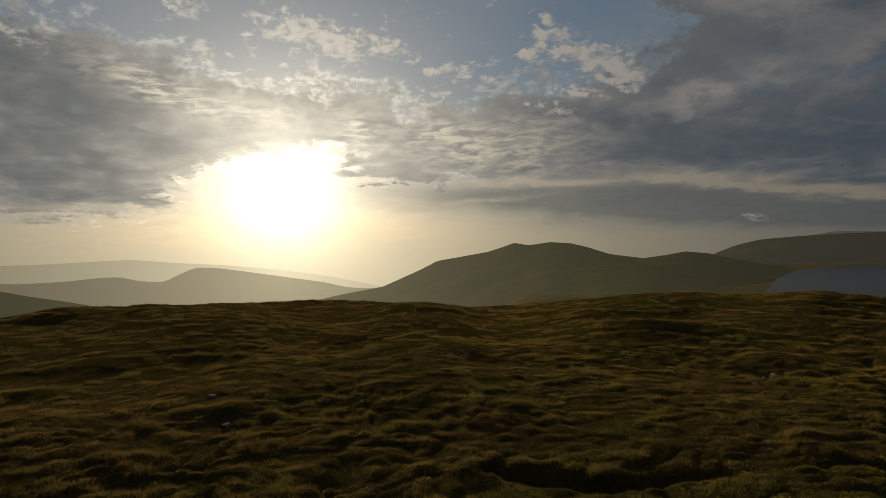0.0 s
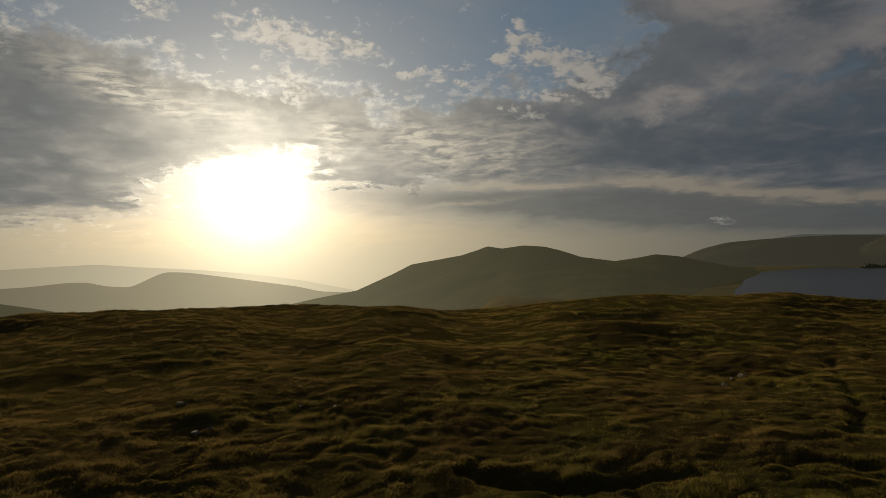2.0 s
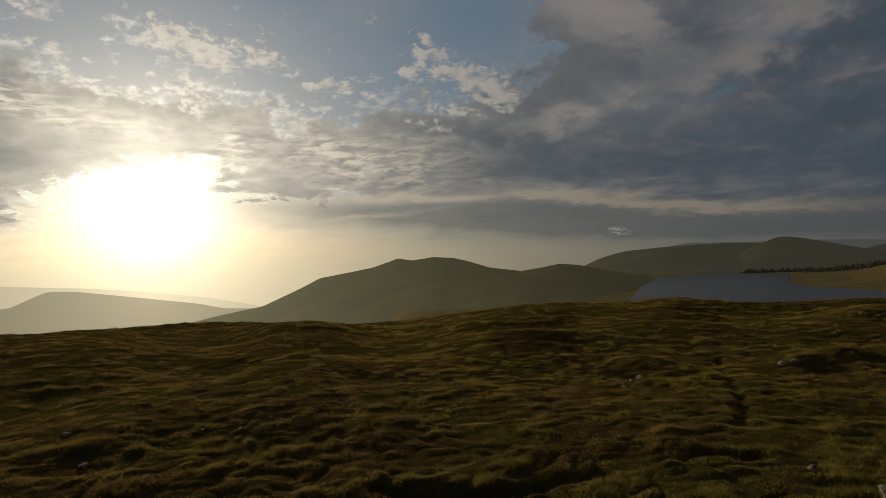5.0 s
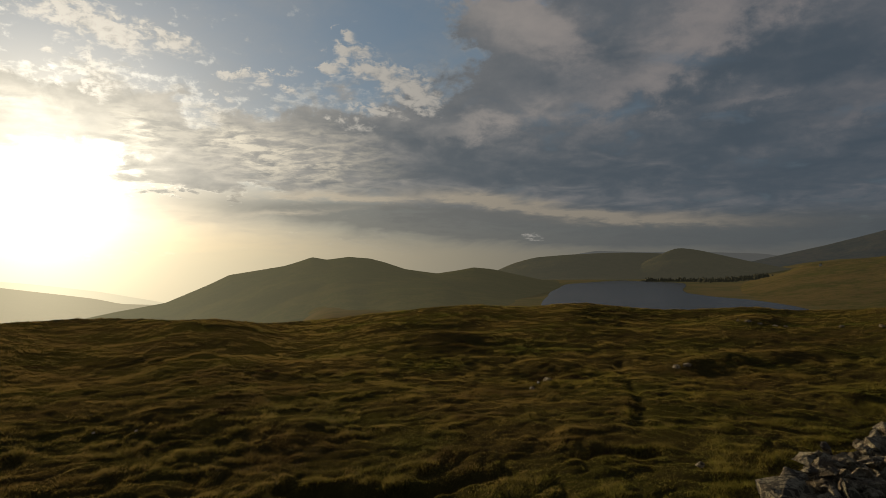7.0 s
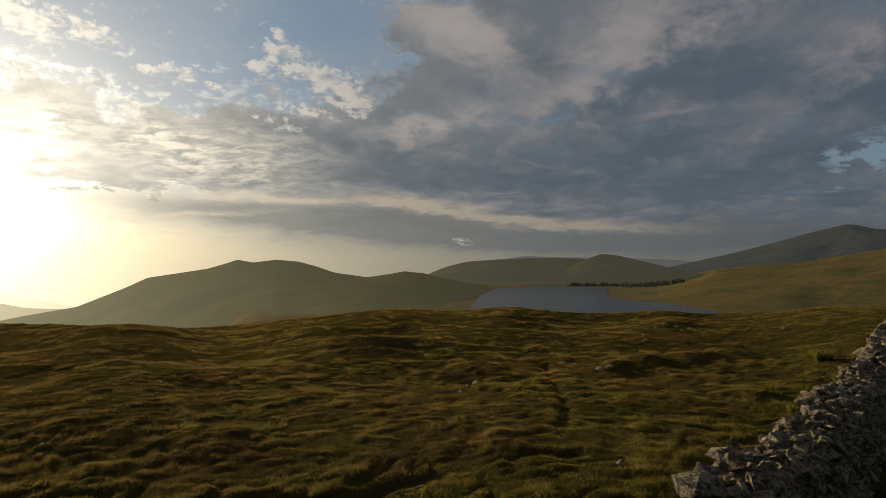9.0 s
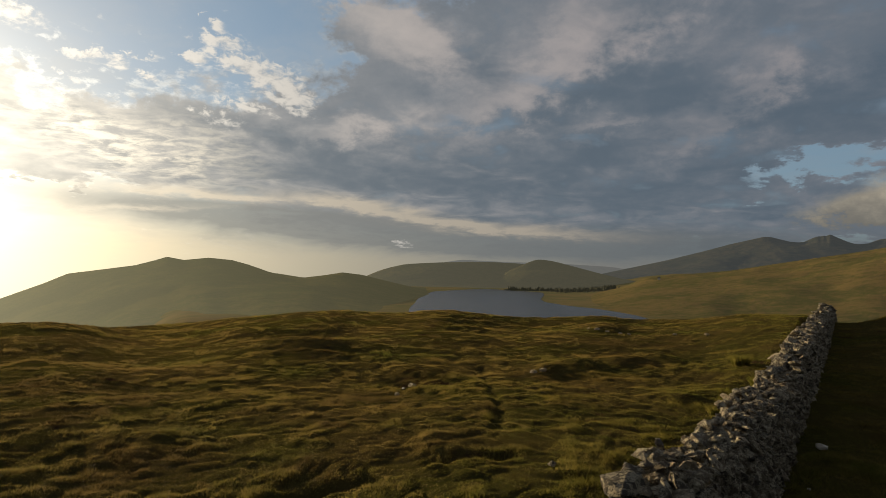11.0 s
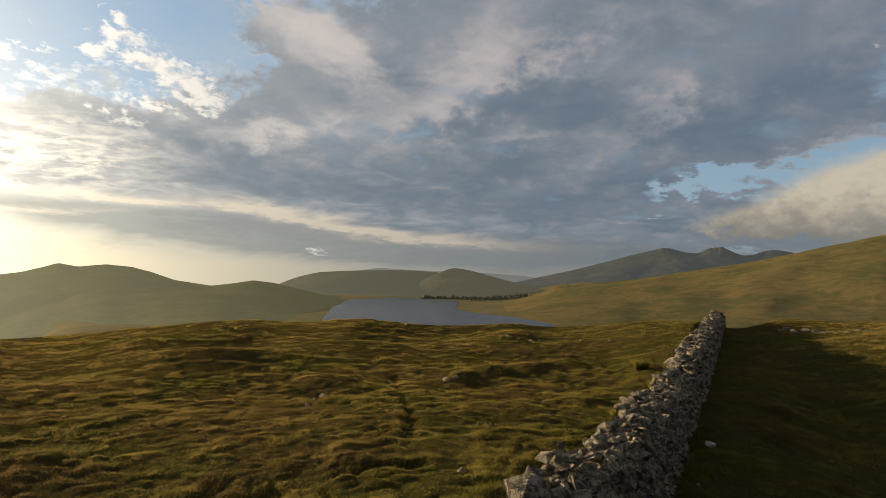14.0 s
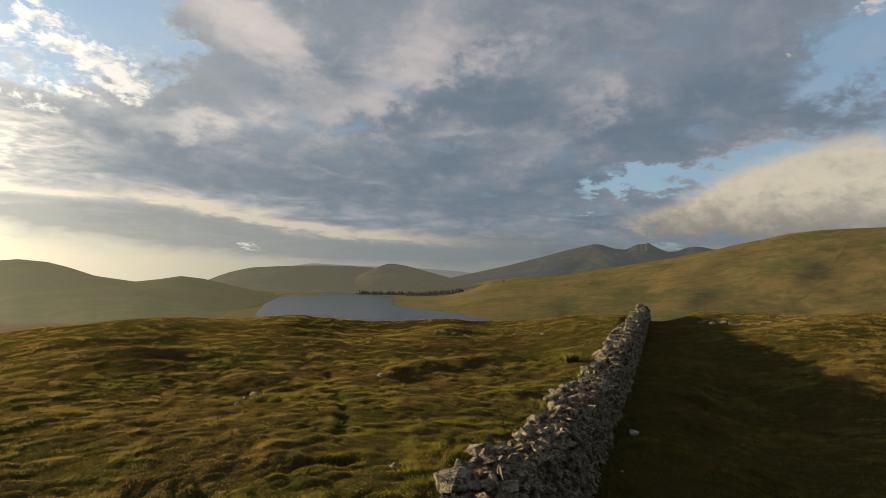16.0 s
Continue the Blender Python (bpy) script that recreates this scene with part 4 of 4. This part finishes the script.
# ---- loose stones ----
def rock(label, az, r, size, mat=STONE, flat=0.6, seed=0, sink=0.25):
    x, y = polar(az, r)
    rnd = random.Random(seed)
    me = rock_mesh("rock", 900 + seed, mat, size, size * rnd.uniform(0.6, 0.9), size * flat, points=22)
    ob = new("rock", me)
    ob.matrix_world = pose(x, y, ground_at(x, y) + size * flat * (0.5 - sink), rnd.uniform(-12, 12), rnd.uniform(-12, 12), rnd.uniform(0, 360))
    return tagged(ob, label, "rock", group="stones lying on the moor")


for n, (az, r, size) in enumerate([(65.06, 8.66, 0.13), (64.07, 6.94, 0.04), (78.75, 32.01, 0.17), (-8.43, 9.6, 0.05), (-5.39, 9.4, 0.05), (-10.58, 5.4, 0.05), (29.92, 12.7, 0.07)]):
    rock("small pale quartz stone lying in the grass", az, r, size, PALE, 0.7, n)
for n, (az, r, size) in enumerate([(47.81, 25.0, 0.24), (48.7, 24.8, 0.18), (49.77, 24.8, 0.22), (50.57, 25.0, 0.16), (47.02, 25.2, 0.14), (42.02, 14.9, 0.22), (42.89, 15.1, 0.22), (30.77, 12.9, 0.2), (29.36, 12.2, 0.16),
                                   (43.61, 6.6, 0.13), (-25.71, 5.5, 0.14), (-26.84, 5.4, 0.15), (-24.68, 5.6, 0.12), (-17.38, 8.4, 0.15), (-16.1, 8.6, 0.10), (-18.47, 10.2, 0.14), (56.99, 23.5, 0.2), (54.4, 24.5, 0.18)]):
    rock("weathered grey granite stone in the turf", az, r, size, STONE, 0.55, 20 + n, 0.38)
for n in range(16):
    az = 70.5 + n * 0.56 + 0.2 * math.sin(n * 5.1)
    rock("sunlit granite stone along the brow of the moor", az, 26.6 + 0.5 * math.sin(n * 2.3), (0.22 if n < 7 else 0.10) + 0.20 * math.sin(n * 3.7) ** 2, STONE, 0.5, 50 + n, 0.35)


def rush_clump(az, r, tall, blades, seed):
    rg = np.random.default_rng(seed)
    x0, y0 = polar(az, r)
    a, q = rg.uniform(0, 6.283, blades), np.sqrt(rg.random(blades)) * tall * 0.5
    bx, by = x0 + q * np.cos(a), y0 + q * np.sin(a)
    bz = ground_z(bx, by) - 0.02
    h = tall * rg.uniform(0.5, 1.0, blades)
    out = q * 0.9 + 0.1 * tall * rg.random(blades)
    t = rg.uniform(0, 3.14, blades)
    w = np.stack([np.cos(t), np.sin(t), 0 * t], -1) * 0.008
    foot = np.stack([bx, by, bz], -1)
    mid = foot + np.stack([np.cos(a) * out * 0.3, np.sin(a) * out * 0.3, h * 0.6], -1)
    tip = foot + np.stack([np.cos(a) * out, np.sin(a) * out, h], -1)
    v = np.stack([foot - w, foot + w, mid + w, mid - w, tip], 1).reshape(-1, 3)
    f = (np.arange(blades)[:, None, None] * 5 + np.array([[0, 1, 2], [0, 2, 3], [3, 2, 4]])[None]).reshape(-1, 3)
    ob = new("rush_clump", mesh_from("rush_clump", v, f, BLADE))
    return tagged(ob, "clump of tall straw-coloured rushes by the wall", "rushes", group="rush clumps by the wall")


rush_clump(59.51, 16.64, 0.34, 420, 3)
rush_clump(60.83, 14.4, 0.30, 200, 4)
rush_clump(58.83, 11.75, 0.26, 160, 5)
rush_clump(57.41, 10.99, 0.18, 90, 6)



# ---- field wall, plantation and cottage across the valley ----
def field_wall():
    line = np.array(((76.16, -2.44), (76.82, -2.09), (77.50, -1.56), (78.37, -0.89), (78.92, -0.15), (79.47, 0.59), (79.89, 1.22), (80.35, 1.89), (80.80, 2.56), (81.25, 3.18), (81.63, 3.79)))
    t = np.linspace(0, len(line) - 1, 90)
    pts = [pasture_spot(np.interp(q, range(len(line)), line[:, 0]), np.interp(q, range(len(line)), line[:, 1])) for q in t]
    bm = bmesh.new()
    last = None
    for p in pts:
        ring = [bm.verts.new(p + Vector((dx, 0, dz))) for dx, dz in ((-0.8, -2), (-0.5, 0.2), (0.5, 0.2), (0.8, -2))]
        if last:
            for a in range(4):
                bm.faces.new((last[a], last[(a + 1) % 4], ring[(a + 1) % 4], ring[a]))
        last = ring
    me = bpy.data.meshes.new("field_wall")
    bm.to_mesh(me)
    bm.free()
    me.materials.append(FAR_WALL)
    tagged(new("field_wall", me), "dark stone wall climbing the pasture hill", "field wall")


def plantation():
    rnd = random.Random(8)
    verts, faces = [], []
    clumps = [(40.20, 2640, 0.53, 20), (41.41, 2640, 0.74, 20), (42.84, 2650, 0.85, 25), (44.00, 2640, 0.74, 30), (45.26, 2560, 0.95, 50), (46.40, 2560, 1.17, 90), (47.70, 2600, 1.17, 110), (48.89, 2640, 0.74, 60)]
    for n in range(800):
        a0, r0, wide, depth = clumps[n % 8] if n % 3 else clumps[4 + n % 4]
        az, r = rnd.gauss(a0, wide * 0.5), rnd.gauss(r0, depth * 0.5)
        x, y = polar(az, r)
        z, h, w = ground_at(x, y) - 1, rnd.choice((rnd.uniform(5, 9), rnd.uniform(8, 14), rnd.uniform(13, 21))), rnd.uniform(4, 8)
        for a, b, q in ((0.0, 0.62, 1.0), (0.35, 1.0, 0.62)):  # two tiers of boughs
            i = len(verts)
            turn = rnd.uniform(0, 1)
            for c in range(6):
                g = turn + c * math.pi / 3
                e = w * q * rnd.uniform(0.7, 1.1)
                verts.append((x + e * math.cos(g), y + e * math.sin(g), z + h * a + 1))
            verts.append((x, y, z + h * b))
            faces += [(i + c, i + (c + 1) % 6, i + 6) for c in range(6)]
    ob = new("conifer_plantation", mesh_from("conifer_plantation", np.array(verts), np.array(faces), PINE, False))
    tagged(ob, "dark conifer plantation by the lake shore", "conifers", kind="stuff")


def part(name, bm, mat, parent, label=""):
    me = bpy.data.meshes.new(name)
    bm.to_mesh(me)
    bm.free()
    me.materials.append(mat)
    ob = new(name, me)
    ob.parent = parent
    return tagged(ob, label)


WHITEWASH = plain_material("whitewash", (0.75, 0.73, 0.68), 0.8)
SLATE = plain_material("roof_slate", (0.09, 0.09, 0.10), 0.6)


def cottage(at, turn):
    house = new("cottage")
    house.matrix_world = Matrix.Translation(at) @ pose(0, 0, 0, 0, 0, turn)
    bm = bmesh.new()
    a, b, h, top = 7.0, 3.5, 4.2, 7.2
    low = [bm.verts.new((x, y, -2)) for x, y in ((-a, -b), (a, -b), (a, b), (-a, b))]
    up = [bm.verts.new((x, y, h)) for x, y in ((-a, -b), (a, -b), (a, b), (-a, b))]
    ends = [bm.verts.new((-a, 0, top)), bm.verts.new((a, 0, top))]
    for i in range(4):
        bm.faces.new((low[i], low[(i + 1) % 4], up[(i + 1) % 4], up[i]))
    bm.faces.new((up[1], up[2], ends[1]))
    bm.faces.new((up[3], up[0], ends[0]))
    part("wall", bm, WHITEWASH, house)
    bm = bmesh.new()
    for side in (-1, 1):
        v = [bm.verts.new(p) for p in ((-a - 0.4, side * (b + 0.5), h - 0.3), (a + 0.4, side * (b + 0.5), h - 0.3), (a + 0.4, 0, top + 0.2), (-a - 0.4, 0, top + 0.2),
                                       (-a - 0.4, side * (b + 0.5), h), (a + 0.4, side * (b + 0.5), h), (a + 0.4, 0, top + 0.5), (-a - 0.4, 0, top + 0.5))]
        for q in ((0, 1, 2, 3), (4, 5, 6, 7), (0, 1, 5, 4), (1, 2, 6, 5), (2, 3, 7, 6), (3, 0, 4, 7)):
            bm.faces.new([v[i] for i in q])
    bmesh.ops.recalc_face_normals(bm, faces=bm.faces[:])
    part("roof", bm, SLATE, house, "dark slate roof")
    return tagged(house, "small white farm cottage on the far slope", "cottage")


field_wall()
plantation()
cottage(pasture_spot(53.23, -0.41), 30)
